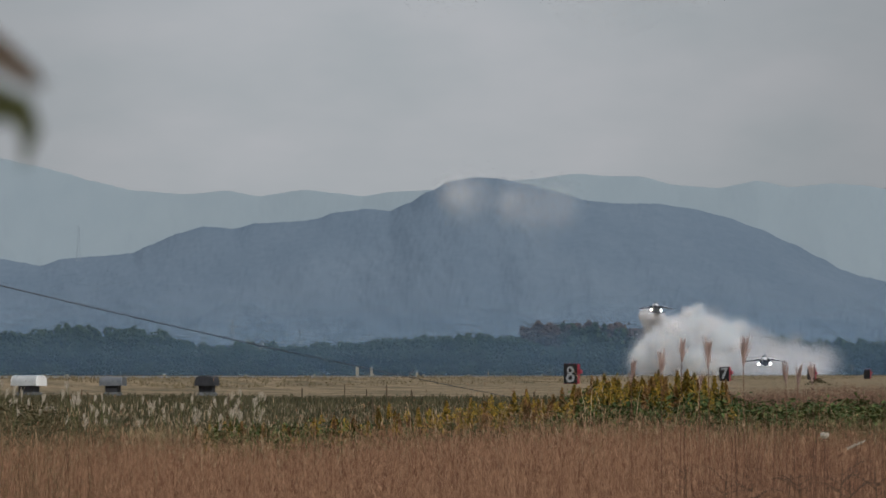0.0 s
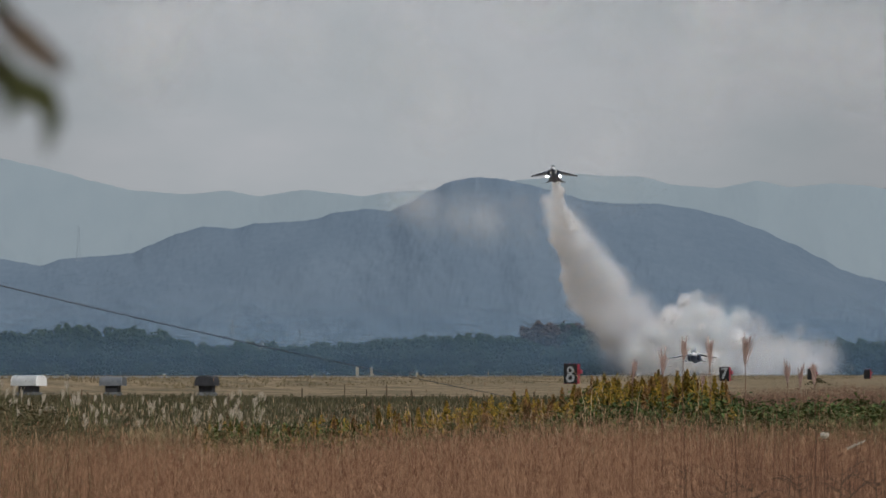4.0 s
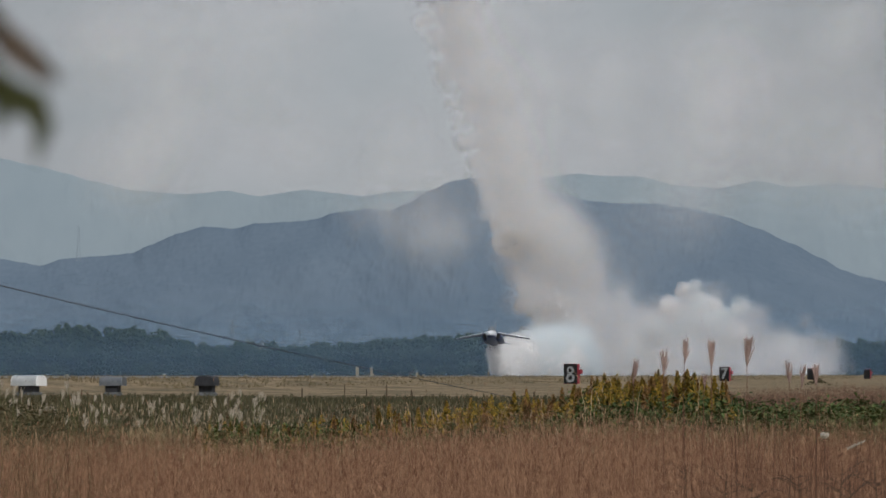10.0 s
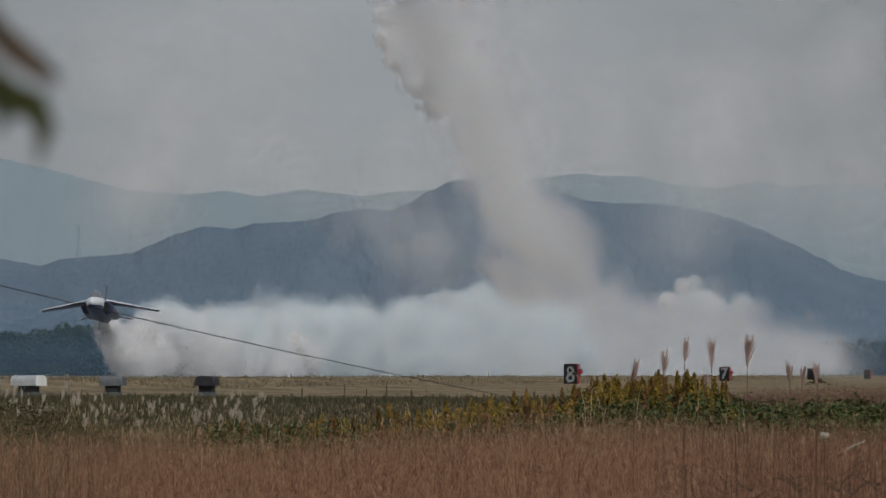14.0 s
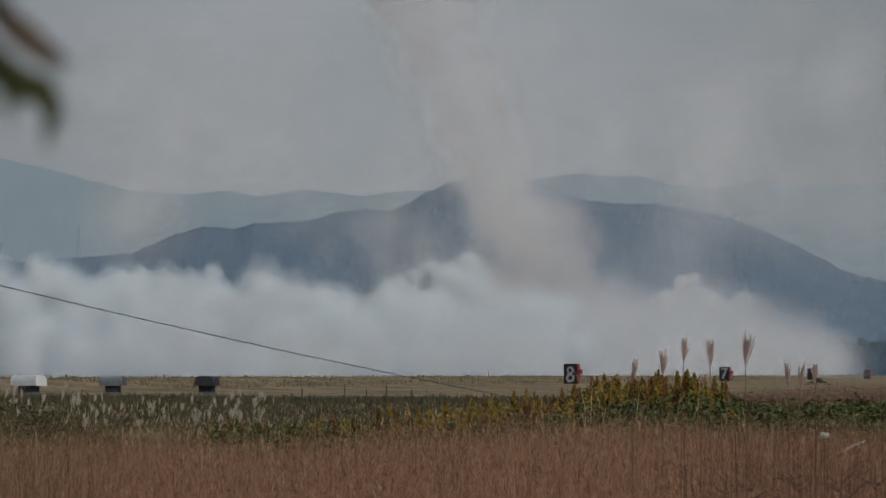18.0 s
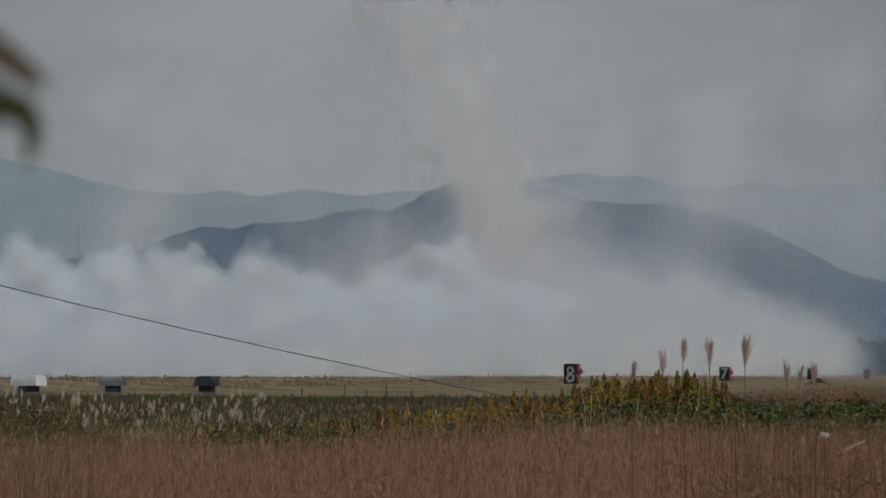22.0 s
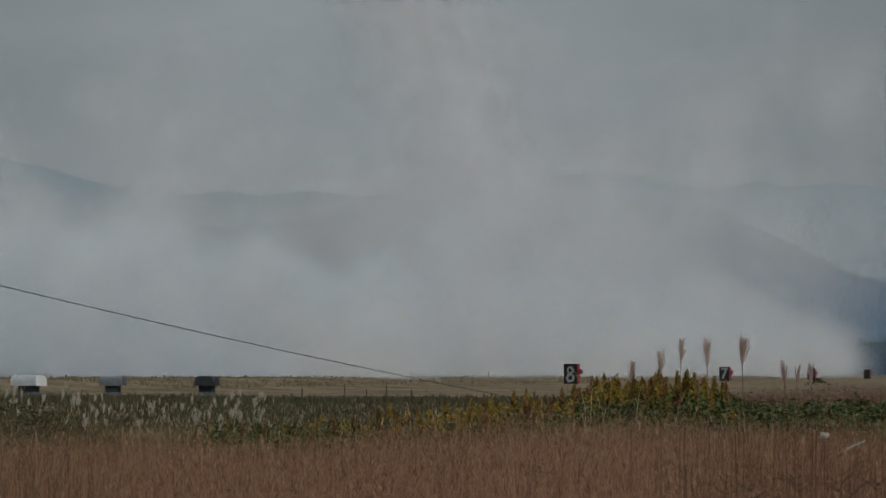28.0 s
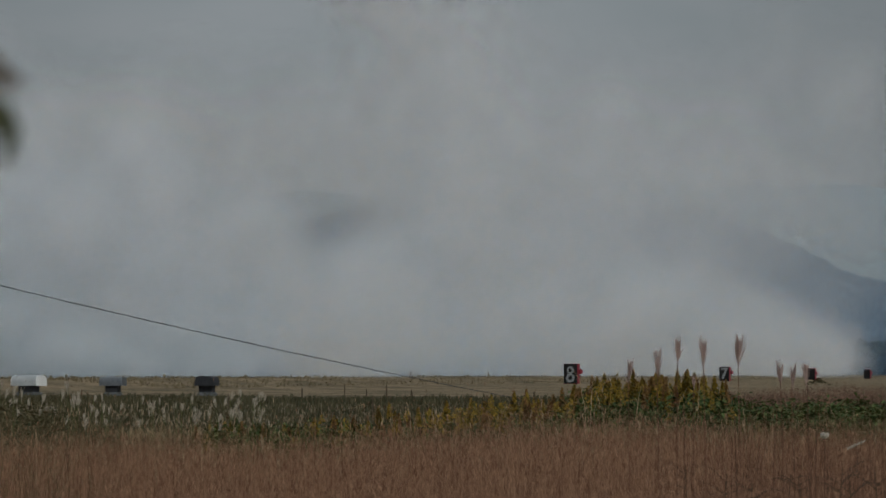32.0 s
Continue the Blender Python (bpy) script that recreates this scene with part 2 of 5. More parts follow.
# ---- building helpers ----
def part(name, bm, mat, parent=None, label="", smooth=False, under=None):
    me = bpy.data.meshes.new(name)
    if under:
        bm.normal_update()
        for f in bm.faces:
            f.material_index = 1 if f.normal.z < -0.3 else 0
    bm.to_mesh(me)
    bm.free()
    if under:
        me.materials.append(mat)
        me.materials.append(under)
    return part_mesh(name, me, mat, parent, label, smooth)


def part_mesh(name, me, mat, parent=None, label="", smooth=False):
    if mat and not me.materials:
        me.materials.append(mat)
    if smooth:
        me.polygons.foreach_set("use_smooth", [True] * len(me.polygons))
    ob = new(name, me)
    if parent:
        ob.parent = parent
    if label:
        ob["label"] = label
    return ob


def raw(name, verts, faces, mat, parent=None, label="", smooth=False):
    me = bpy.data.meshes.new(name)
    me.from_pydata(verts, [], faces)
    return part_mesh(name, me, mat, parent, label, smooth)


def mils(u, v, d):
    """A place d metres ahead, u thousandths of d to the right and v thousandths above eye height."""
    return Vector((u * d / 1000, d, EYE[2] + v * d / 1000))


def smoothstep(a, b, x):
    k = min(1, max(0, (x - a) / (b - a)))
    return k * k * (3 - 2 * k)


RUN = 0.0752  # the runway's drift to the right for each metre ahead


def ground_z(x, y):
    """Height of the land: low meadow, a ditch, then the airfield with a crest along the runway."""
    w = x + 86 - RUN * y
    near = -0.75 + 0.06 * noise.noise((x * 0.2, y * 0.05, 0))
    field = -0.05
    if y > 420:
        field += smoothstep(40, 26, w) * 0.68 - smoothstep(26, 22, w) * 0.1
    if w < -22 and y > 420:
        field = 0.5
    lift = smoothstep(255, 292, y)
    if x < -0.015 * y:
        field += 0.06 * math.exp(-((y - 310) / 30) ** 2) * smoothstep(-0.015, -0.03, x / max(y, 1))
    dip = -0.25 * math.exp(-((y - 235) / 22) ** 2)
    return near * (1 - lift) + field * lift + dip


def tube(bm, points, radii, sides=6):
    rings = []
    for i, (p, r) in enumerate(zip(points, radii)):
        p = Vector(p)
        a = Vector(points[max(0, i - 1)])
        b = Vector(points[min(len(points) - 1, i + 1)])
        d = (b - a).normalized()
        s = d.orthogonal().normalized()
        t = d.cross(s)
        rings.append([bm.verts.new(p + (s * math.cos(k * math.tau / sides) + t * math.sin(k * math.tau / sides)) * r) for k in range(sides)])
    for a, b in zip(rings, rings[1:]):
        for k in range(sides):
            bm.faces.new((a[k], a[(k + 1) % sides], b[(k + 1) % sides], b[k]))
    bm.faces.new(rings[0][::-1])
    bm.faces.new(rings[-1])


def box(bm, lo, hi, bevel=0.0):
    made = bmesh.ops.create_cube(bm, size=1.0, matrix=Matrix.Translation((Vector(lo) + Vector(hi)) / 2) @ Matrix.Diagonal((*(Vector(hi) - Vector(lo)), 1)))
    if bevel:
        edges = list({e for v in made["verts"] for e in v.link_edges})
        bmesh.ops.bevel(bm, geom=edges, offset=bevel, segments=2, affect="EDGES")


# ---- land ----
def build_ground():
    rows = [-30, 0, 15, 30, 45, 60, 75, 90, 105, 120, 140, 160, 180, 200, 210, 220, 230, 240, 250, 260, 270, 280, 290, 300, 330, 360, 400, 440]
    y = 440
    while y < 2400:
        y += 28
        rows.append(y)
    rows += [2600, 2900, 3300, 3800, 4300, 4990]
    nx = 120
    verts, faces = [], []
    for y in rows:
        half = 60 + max(y, 0) * 0.11
        for i in range(nx + 1):
            x = (i / nx * 2 - 1) * half + (max(y, 0) * 0.03)
            verts.append((x, y, ground_z(x, y)))
    for j in range(len(rows) - 1):
        for i in range(nx):
            a = j * (nx + 1) + i
            faces.append((a, a + 1, a + nx + 2, a + nx + 1))
    g = raw("ground", verts, faces, M_FIELD, smooth=True)
    tagged(g, "dry tan grassland of an airfield", "ground", kind="structure")
    verts, faces = [], []
    ys = [500 + 90 * i for i in range(27)]
    for y in ys:
        c = -86 + RUN * y
        for w in (-21.5, 0, 21.5):
            verts.append((c + w, y, 0.64))
    for j in range(len(ys) - 1):
        for i in (0, 1):
            a = j * 3 + i
            faces.append((a, a + 1, a + 4, a + 3))
    r = raw("runway", verts, faces, M_ASPHALT)
    tagged(r, "long grey asphalt runway", "runway", kind="structure")


def ridge(name, keys, dist, depth, mat, label, spurs, crowns, seed):
    """A mountain: wooded spurs and hollows fall from its skyline, roughened by the tree tops."""
    nx, ny = 700, 64
    u0, u1 = keys[0][0], keys[-1][0]
    verts, faces = [], []

    def skyline(u):
        k = 0
        while k < len(keys) - 2 and keys[k + 1][0] < u:
            k += 1
        (ua, va), (ub, vb) = keys[k], keys[k + 1]
        f = min(1, max(0, (u - ua) / (ub - ua)))
        return va + (vb - va) * (f * f * (3 - 2 * f) * 0.5 + f * 0.5)
    line = [skyline(u0 + (u1 - u0) * i / nx) for i in range(nx + 1)]
    soft = [sum(line[max(0, min(nx, i + o))] for o in range(-50, 51)) / 101 for i in range(nx + 1)]
    for j in range(ny + 1):
        q = j / ny
        d = dist - depth * (1 - q)
        for i in range(nx + 1):
            u = u0 + (u1 - u0) * i / nx
            v = (line[i] * q ** 4 + soft[i] * 0.94 * (1 - q ** 4)) * q ** 0.85
            fold = noise.fractal((u * 0.11 + 0.6 * q, q * 1.5, seed), 0.8, 2.0, 4)
            v += spurs * fold * 4 * q * (1 - q) * soft[i] / 20
            v += crowns * (noise.noise((u * 2.3, v * 2.3, seed)) + 0.7 * noise.noise((u * 5.1, v * 5.1, seed + 4))) * min(1, q * 5)
            verts.append((u * d / 1000, d, EYE[2] - 0.9 + max(0, v * dist / 1000)))
    for j in range(ny):
        for i in range(nx):
            a = j * (nx + 1) + i
            faces.append((a, a + 1, a + nx + 2, a + nx + 1))
    # the far side
    base = len(verts)
    crest = verts[ny * (nx + 1):]
    verts += crest + [(x, y + depth * 0.12, 0) for x, y, z in crest]
    for i in range(nx):
        a = base + i
        faces.append((a, a + 1, a + nx + 2, a + nx + 1))
    ob = raw(name, verts, faces, mat, smooth=True)
    return tagged(ob, label, "mountain", kind="structure")


def build_hills():
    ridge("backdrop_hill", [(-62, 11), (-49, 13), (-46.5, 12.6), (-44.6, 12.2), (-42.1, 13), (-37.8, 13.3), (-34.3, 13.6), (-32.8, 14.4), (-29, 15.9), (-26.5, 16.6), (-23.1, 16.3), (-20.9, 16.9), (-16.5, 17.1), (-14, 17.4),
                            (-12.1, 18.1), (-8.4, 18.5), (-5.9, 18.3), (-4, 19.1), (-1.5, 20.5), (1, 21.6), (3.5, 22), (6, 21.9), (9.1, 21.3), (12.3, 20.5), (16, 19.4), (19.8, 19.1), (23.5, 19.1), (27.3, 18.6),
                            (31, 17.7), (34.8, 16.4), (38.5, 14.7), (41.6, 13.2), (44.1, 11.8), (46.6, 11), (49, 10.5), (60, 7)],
          4550, 1300, M_HILL, "forested hill with blue-grey haze put into its colour", 0.7, 0.085, 3.1)
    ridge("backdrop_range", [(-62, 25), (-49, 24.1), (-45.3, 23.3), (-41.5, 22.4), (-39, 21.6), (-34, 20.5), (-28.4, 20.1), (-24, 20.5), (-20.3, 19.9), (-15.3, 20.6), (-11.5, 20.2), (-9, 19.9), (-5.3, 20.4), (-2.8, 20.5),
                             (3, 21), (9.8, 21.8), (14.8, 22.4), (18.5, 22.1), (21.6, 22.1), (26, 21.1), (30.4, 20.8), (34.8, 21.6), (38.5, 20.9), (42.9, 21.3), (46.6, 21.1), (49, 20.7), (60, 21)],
          4960, 300, M_FAR, "distant mountain range, pale haze put into its colour", 0.5, 0.03, 8.4)


# ---- trees ----
def leafy_crown(seed, r, h, n, low):
    """Many small uneven clumps of leaves heaped round the boughs, with loose sprays between."""
    rng = random.Random(seed)
    bm = bmesh.new()
    boughs = [(rng.uniform(-0.6, 0.6) * r, rng.uniform(-0.6, 0.6) * r, rng.uniform(low, 0.85) * h, rng.uniform(0.25, 0.48) * r) for _ in range(15)] + [(0, 0, h * 0.78, r * 0.5), (r * 0.3, 0, h * 0.9, r * 0.2)]
    for k in range(n):
        bx, by, bz, br = boughs[k % len(boughs)]
        d = Vector((rng.gauss(0, 1), rng.gauss(0, 1), rng.gauss(0, 0.9))).normalized() * br * rng.uniform(0.3, 1.05)
        c = Vector((bx + d.x, by + d.y, max(0.25, bz + d.z)))
        s = rng.uniform(0.16, 0.5)
        made = bmesh.ops.create_icosphere(bm, subdivisions=1, radius=s, matrix=Matrix.Translation(c))
        for v in made["verts"]:
            v.co += Vector((rng.gauss(0, 1), rng.gauss(0, 1), rng.gauss(0, 1))) * s * 0.22
    return bm


def make_tree(seed, r, h, mat, label, low=0.15):
    root = new("tree")
    bm = bmesh.new()
    tube(bm, [(0, 0, -0.3), (0.1, 0, h * 0.3), (0, 0.1, h * 0.7)], [0.3, 0.22, 0.08], 7)
    rng = random.Random(seed + 50)
    for k in range(5):
        a = rng.uniform(0, math.tau)
        z = h * rng.uniform(0.25, 0.5)
        tube(bm, [(0.05, 0.05, z), (math.cos(a) * r * 0.5, math.sin(a) * r * 0.5, z + h * 0.25)], [0.12, 0.04], 5)
    part("trunk", bm, M_BARK, root)
    part("crown", leafy_crown(seed, r, h * 0.95, 430, low), mat, root, smooth=True)
    return tagged(root, label, "tree", "tree belt")


def build_trees():
    rng = random.Random(4)
    green = "dark green broadleaf tree in the belt behind the airfield"
    kinds = [make_tree(1, 3.9, 9, M_CROWN, green), make_tree(2, 4.6, 10, M_CROWN, green), make_tree(3, 3.4, 10, M_CROWN, green, 0.05),
             make_tree(4, 4.4, 9, M_CROWN_WARM, "reddish autumn tree in the belt behind the airfield"), make_tree(5, 4.6, 7, M_CROWN, "dense dark green hedge tree at the airfield's edge", 0.05)]
    size = (9, 10, 10, 9, 7)
    tops = [(-60, 5.0), (-47.5, 5.2), (-43.5, 5.5), (-42, 6.2), (-39.5, 6.3), (-38, 5.4), (-34, 5.6), (-31, 5.2), (-29, 4.1), (-20, 3.9), (-12, 3.8), (-9, 4.1), (-2, 4.6), (4, 4.9), (9.5, 4.4), (11, 6.2), (14, 6.5), (20, 5.8), (26, 5.0), (38, 4.4), (50, 4.0), (60, 4.0)]
    used = set()
    for layer, d in enumerate((2600, 2660, 2720, 2800)):
        u = -60 + layer * 0.6
        while u < 60:
            k = 0
            while tops[k + 1][0] < u and k < len(tops) - 2:
                k += 1
            (ua, va), (ub, vb) = tops[k], tops[k + 1]
            v = va + (vb - va) * (u - ua) / (ub - ua)
            h = (v + rng.uniform(-0.6, 0.2)) * d / 1000
            if layer == 0:
                h = (3.1 + rng.uniform(-0.5, 0.3)) * d / 1000
            i = 4 if layer == 0 else 3 if 10 < u < 24 and rng.random() < 0.6 else rng.randrange(3)
            s = h / size[i]
            p = mils(u, 0, d)
            m = pose(p.x, p.y, ground_z(p.x, p.y), 0, 0, rng.uniform(0, 360))
            if i in used:
                ob = copy_thing(kinds[i], m)
            else:
                ob = kinds[i]
                ob.matrix_basis = m
                used.add(i)
            ob.scale = (s * rng.uniform(0.95, 1.3), s * 1.0, s)
            u += rng.uniform(1.4, 2.1) * s


# ---- grasses ----
def blades(name, n, place, height, width, lean, head, mat, seed, label, category, mat_head=None):
    """Standing dry stalks: each a tapered bent strip with a spindle of seeds at its tip."""
    rng = np.random.RandomState(seed)
    verts, faces = [], []
    for _ in range(n):
        x, y = place(rng)
        h = height(x, y, rng)
        if h < 0.06:
            continue
        z = ground_z(x, y)
        az = rng.uniform(0, math.pi)
        wx, wy = math.cos(az) * width * 0.5, math.sin(az) * width * 0.5
        lx, ly = rng.normal(0, lean) * h, rng.normal(0, lean) * h
        k = len(verts)
        m = 0.55
        verts += [(x - wx, y - wy, z), (x + wx, y + wy, z),
                  (x + lx * 0.35 - wx * 0.8, y + ly * 0.35 - wy * 0.8, z + h * m), (x + lx * 0.35 + wx * 0.8, y + ly * 0.35 + wy * 0.8, z + h * m),
                  (x + lx, y + ly, z + h)]
        faces += [(k, k + 1, k + 3, k + 2), (k + 2, k + 3, k + 4)]
        if head > 0 and rng.rand() < 0.45:
            hl = head * rng.uniform(0.6, 1.3)
            hw = hl * rng.uniform(0.05, 0.1)
            sx, sy = x + lx, y + ly
            k = len(verts)
            verts += [(sx, sy, z + h - hl * 0.3), (sx + wx / width * 2 * hw, sy + wy / width * 2 * hw, z + h + hl * 0.1), (sx + lx * 0.12, sy + ly * 0.12, z + h + hl * 0.7), (sx - wx / width * 2 * hw, sy - wy / width * 2 * hw, z + h + hl * 0.1)]
            faces.append((k, k + 1, k + 2, k + 3))
    ob = raw(name, verts, faces, mat)
    return tagged(ob, label, category, kind="stuff")


def fan(lo, hi, far=0.055):
    """Spread over the meadow between two distances, a wedge that widens with distance."""
    def place(rng):
        y = lo + (hi - lo) * rng.rand() ** 0.8
        return rng.uniform(-far, far) * y, y
    return place


def tangle(name, n, place, top, size, mat, seed, label, category):
    """Broad leaves facing all ways, from low down to the top of the growth."""
    rng = np.random.RandomState(seed)
    verts, faces = [], []
    for _ in range(n):
        x, y = place(rng)
        z0 = ground_z(x, y)
        z = z0 + top(x, y, rng) * (1 - 0.5 * rng.rand() ** 2)
        s = size * rng.uniform(0.6, 1.4)
        a, e = rng.uniform(0, math.tau), rng.uniform(-0.5, 0.9)
        d = Vector((math.cos(a) * math.cos(e), math.sin(a) * math.cos(e), math.sin(e)))
        w = Vector((-math.sin(a), math.cos(a), rng.uniform(-0.3, 0.3))) * 0.22
        c = Vector((x, y, z))
        k = len(verts)
        verts += [c, c + (d * 0.45 + w) * s, c + d * s - Vector((0, 0, 0.3 * s)), c + (d * 0.45 - w) * s]
        faces.append((k, k + 1, k + 2, k + 3))
    ob = raw(name, verts, faces, mat)
    return tagged(ob, label, category, kind="stuff")


def band(lo, hi, y0, y1):
    def place(rng):
        y = rng.uniform(y0, y1)
        return rng.uniform(lo, hi) * y / 1000, y
    return place


def build_grass():
    def reed_h(x, y, rng):
        u = x / y * 1000
        top = 0.10 + 0.16 * smoothstep(-25, 15, u) + 0.09 * noise.noise((x * 0.9, y * 0.12, 5)) - 0.05 * smoothstep(26, 34, u) + rng.normal(0, 0.085) + 0.1 * max(0, rng.normal(0, 0.7)) ** 2
        return top - ground_z(x, y)
    blades("reed_bed", 125000, fan(38, 92), reed_h, 0.004, 0.085, 0.034, M_REED, 1, "dense bed of dry russet reeds", "reeds")

    def fringe_h(x, y, rng):
        return reed_h(x, y, rng) + 0.10 + 0.10 * max(0, noise.noise((x * 0.5, y * 0.1, 3))) + abs(rng.normal(0, 0.06))
    blades("reed_fringe", 2600, band(-52, 54, 62, 96), fringe_h, 0.0042, 0.1, 0.05, M_TAN, 31, "pale bleached reed stalks standing over the bed", "reeds")

    blades("dark_weed_stalks", 9000, band(16, 54, 38, 74), lambda x, y, r: reed_h(x, y, r) * (0.7 + 0.35 * smoothstep(16, 36, x / y * 1000)) + 0.02, 0.0034, 0.05, 0.0, M_DEAD, 21, "dark dead weed stalks among the reeds", "weeds")

    blades("olive_weed_stalks", 7000, band(-54, -26, 40, 84), lambda x, y, r: reed_h(x, y, r) * (1.04 - 0.35 * smoothstep(-44, -26, x / y * 1000)), 0.0048, 0.09, 0.0, M_WEED, 23, "olive weed stalks among the reeds", "weeds")

    def edge_h(x, y, rng):
        u = x / y * 1000
        return 0.82 + 0.22 * smoothstep(-20, 15, u) + 0.1 * noise.noise((x * 0.7, y * 0.2, 2)) + rng.normal(0, 0.09)
    blades("straw_grass", 10000, band(-52, 52, 84, 100), edge_h, 0.008, 0.16, 0.05, M_LEAF_PALE, 12, "straw and olive grass at the edge of the reeds", "grass")
    blades("meadow_grass", 9000, fan(100, 240), lambda x, y, r: 0.4 + r.normal(0, 0.1), 0.02, 0.15, 0.05, M_TAN, 2, "dry tan meadow grass behind the reeds", "grass")
    blades("ditch_grass", 30000, fan(235, 305), lambda x, y, r: 0.12 + abs(r.normal(0, 0.07)), 0.05, 0.3, 0, M_VERGE, 3, "dark olive grass along a ditch", "grass")

    def far_reed_h(x, y, rng):
        u = x / y * 1000
        top = 0.40 + 0.14 * smoothstep(28, 46, u) + 0.07 * noise.noise((x * 0.5, y * 0.05, 9)) + rng.normal(0, 0.05)
        return (top - ground_z(x, y)) * (0.6 + 0.4 * smoothstep(22, 30, u))
    blades("far_reeds", 11000, band(22, 54, 150, 225), far_reed_h, 0.014, 0.07, 0.05, M_FARREED, 14, "russet reeds beyond the goldenrod", "reeds")
    tangle("low_bush", 500, lambda r: (0.0415 * 640 + r.normal(0, 0.42), 640 + r.normal(0, 0.4)), lambda x, y, r: 0.62 - 0.45 * min(1, abs(x - 0.0415 * 640)), 0.12, M_WEED, 18, "dark low bush on the airfield", "bush")

    def crest(rng):
        y = 480 + 1700 * rng.rand() ** 1.6
        return -86 + RUN * y + rng.uniform(22.5, 36), y
    blades("field_grass", 9000, crest, lambda x, y, r: 0.05 + abs(r.normal(0, 0.09)), 0.08, 0.3, 0, M_FIELDGRASS, 4, "short dry grass on the airfield", "grass")

    def left_h(x, y, rng):
        u = x / y * 1000
        return 0.98 - 0.46 * smoothstep(-45, -35, u) + 0.16 * noise.noise((x * 0.6, y * 0.1, 1)) + rng.normal(0, 0.12)
    blades("silver_grass_leaves", 9000, band(-52, -17, 100, 165), left_h, 0.016, 0.3, 0, M_LEAF_PALE, 5, "green and straw-coloured leaves of silver grass", "grass")
    tangle("weeds", 5000, band(-52, -18, 98, 150), lambda x, y, r: left_h(x, y, r) * 0.85, 0.08, M_WEED, 15, "dark leafy weeds among the silver grass", "weeds")

    tangle("dark_weeds", 4500, band(-52, -36, 104, 150), lambda x, y, r: left_h(x, y, r) * 1.1, 0.06, M_WEED, 22, "dark green leafy weeds by the ventilators", "weeds")

    def mid_h(x, y, rng):
        u = x / y * 1000
        return 0.85 + 0.36 * smoothstep(8, 16, u) - 0.05 * smoothstep(29, 35, u) + 0.08 * noise.noise((x * 0.9, y * 0.2, 7)) + rng.normal(0, 0.07)
    tangle("green_undergrowth", 34000, band(-26, 54, 94, 116), mid_h, 0.085, M_LEAF, 6, "green leafy undergrowth below the goldenrod", "undergrowth")
    blades("undergrowth_blades", 6500, band(-26, 54, 92, 108), lambda x, y, r: mid_h(x, y, r) * r.uniform(0.7, 1.03), 0.011, 0.3, 0, M_LEAF_PALE, 16, "pale drooping grass blades over the undergrowth", "grass")


# ---- flowering plants ----
def make_goldenrod(seed, h, faded):
    rng = random.Random(seed)
    root = new("goldenrod")
    bm = bmesh.new()
    tip = Vector((rng.uniform(-0.06, 0.06), rng.uniform(-0.06, 0.06), h))
    tube(bm, [(0, 0, 0), tip * 0.5 + Vector((0.02, 0, 0)), tip], [0.008, 0.007, 0.003], 5)
    part("stem", bm, M_STEM_GREEN, root)
    v, f = [], []
    for k in range(90):
        z = h * rng.uniform(0.35, 0.86)
        a = rng.uniform(0, math.tau)
        d = Vector((math.cos(a), math.sin(a), rng.uniform(0.2, 0.9)))
        s = Vector((-math.sin(a), math.cos(a), 0)) * 0.011
        ln = rng.uniform(0.08, 0.14)
        o = tip * (z / h)
        i = len(v)
        v += [o, o + d * ln * 0.5 + s, o + d * ln - Vector((0, 0, 0.03)), o + d * ln * 0.5 - s]
        f.append((i, i + 1, i + 2, i + 3))
    raw("leaves", v, f, M_LEAF, root)
    v, f = [], []
    for k in range(230):
        q = rng.random() ** 1.25
        z = h * 0.865 + q * h * 0.165
        r = 0.05 * (1 - q) ** 0.8 + 0.005
        a = rng.uniform(0, math.tau)
        c = Vector((math.cos(a) * r * rng.uniform(0.2, 1), math.sin(a) * r * rng.uniform(0.2, 1), z)) + Vector((tip.x, tip.y, 0))
        s = rng.uniform(0.008, 0.016)
        i = len(v)
        b = Vector((rng.gauss(0, 1), rng.gauss(0, 1), rng.gauss(0, 1))).normalized() * s
        e = b.orthogonal().normalized() * s
        v += [c + b, c + e, c - b, c - e]
        f.append((i, i + 1, i + 2, i + 3))
    vt, ft = [], []
    for k in range(26):
        c = Vector((tip.x + rng.gauss(0, 0.006), tip.y + rng.gauss(0, 0.006), h * rng.uniform(0.985, 1.045)))
        b = Vector((rng.gauss(0, 1), rng.gauss(0, 1), rng.gauss(0, 2))).normalized() * rng.uniform(0.007, 0.013)
        e = b.orthogonal().normalized() * 0.007
        i = len(vt)
        vt += [c + b, c + e, c - b, c - e]
        ft.append((i, i + 1, i + 2, i + 3))
    raw("withered_tip", vt, ft, M_RUST, root, "rusty withered tip")["kind"] = "stuff"
    raw("flower_panicle", v, f, M_RUST if faded else M_GOLD, root, "rusty faded flower head" if faded else "golden yellow flower head")
    return tagged(root, "tall fading goldenrod with rusty flower tip" if faded else "goldenrod plant with yellow flower panicle among green leaves", "goldenrod", "goldenrod thicket")


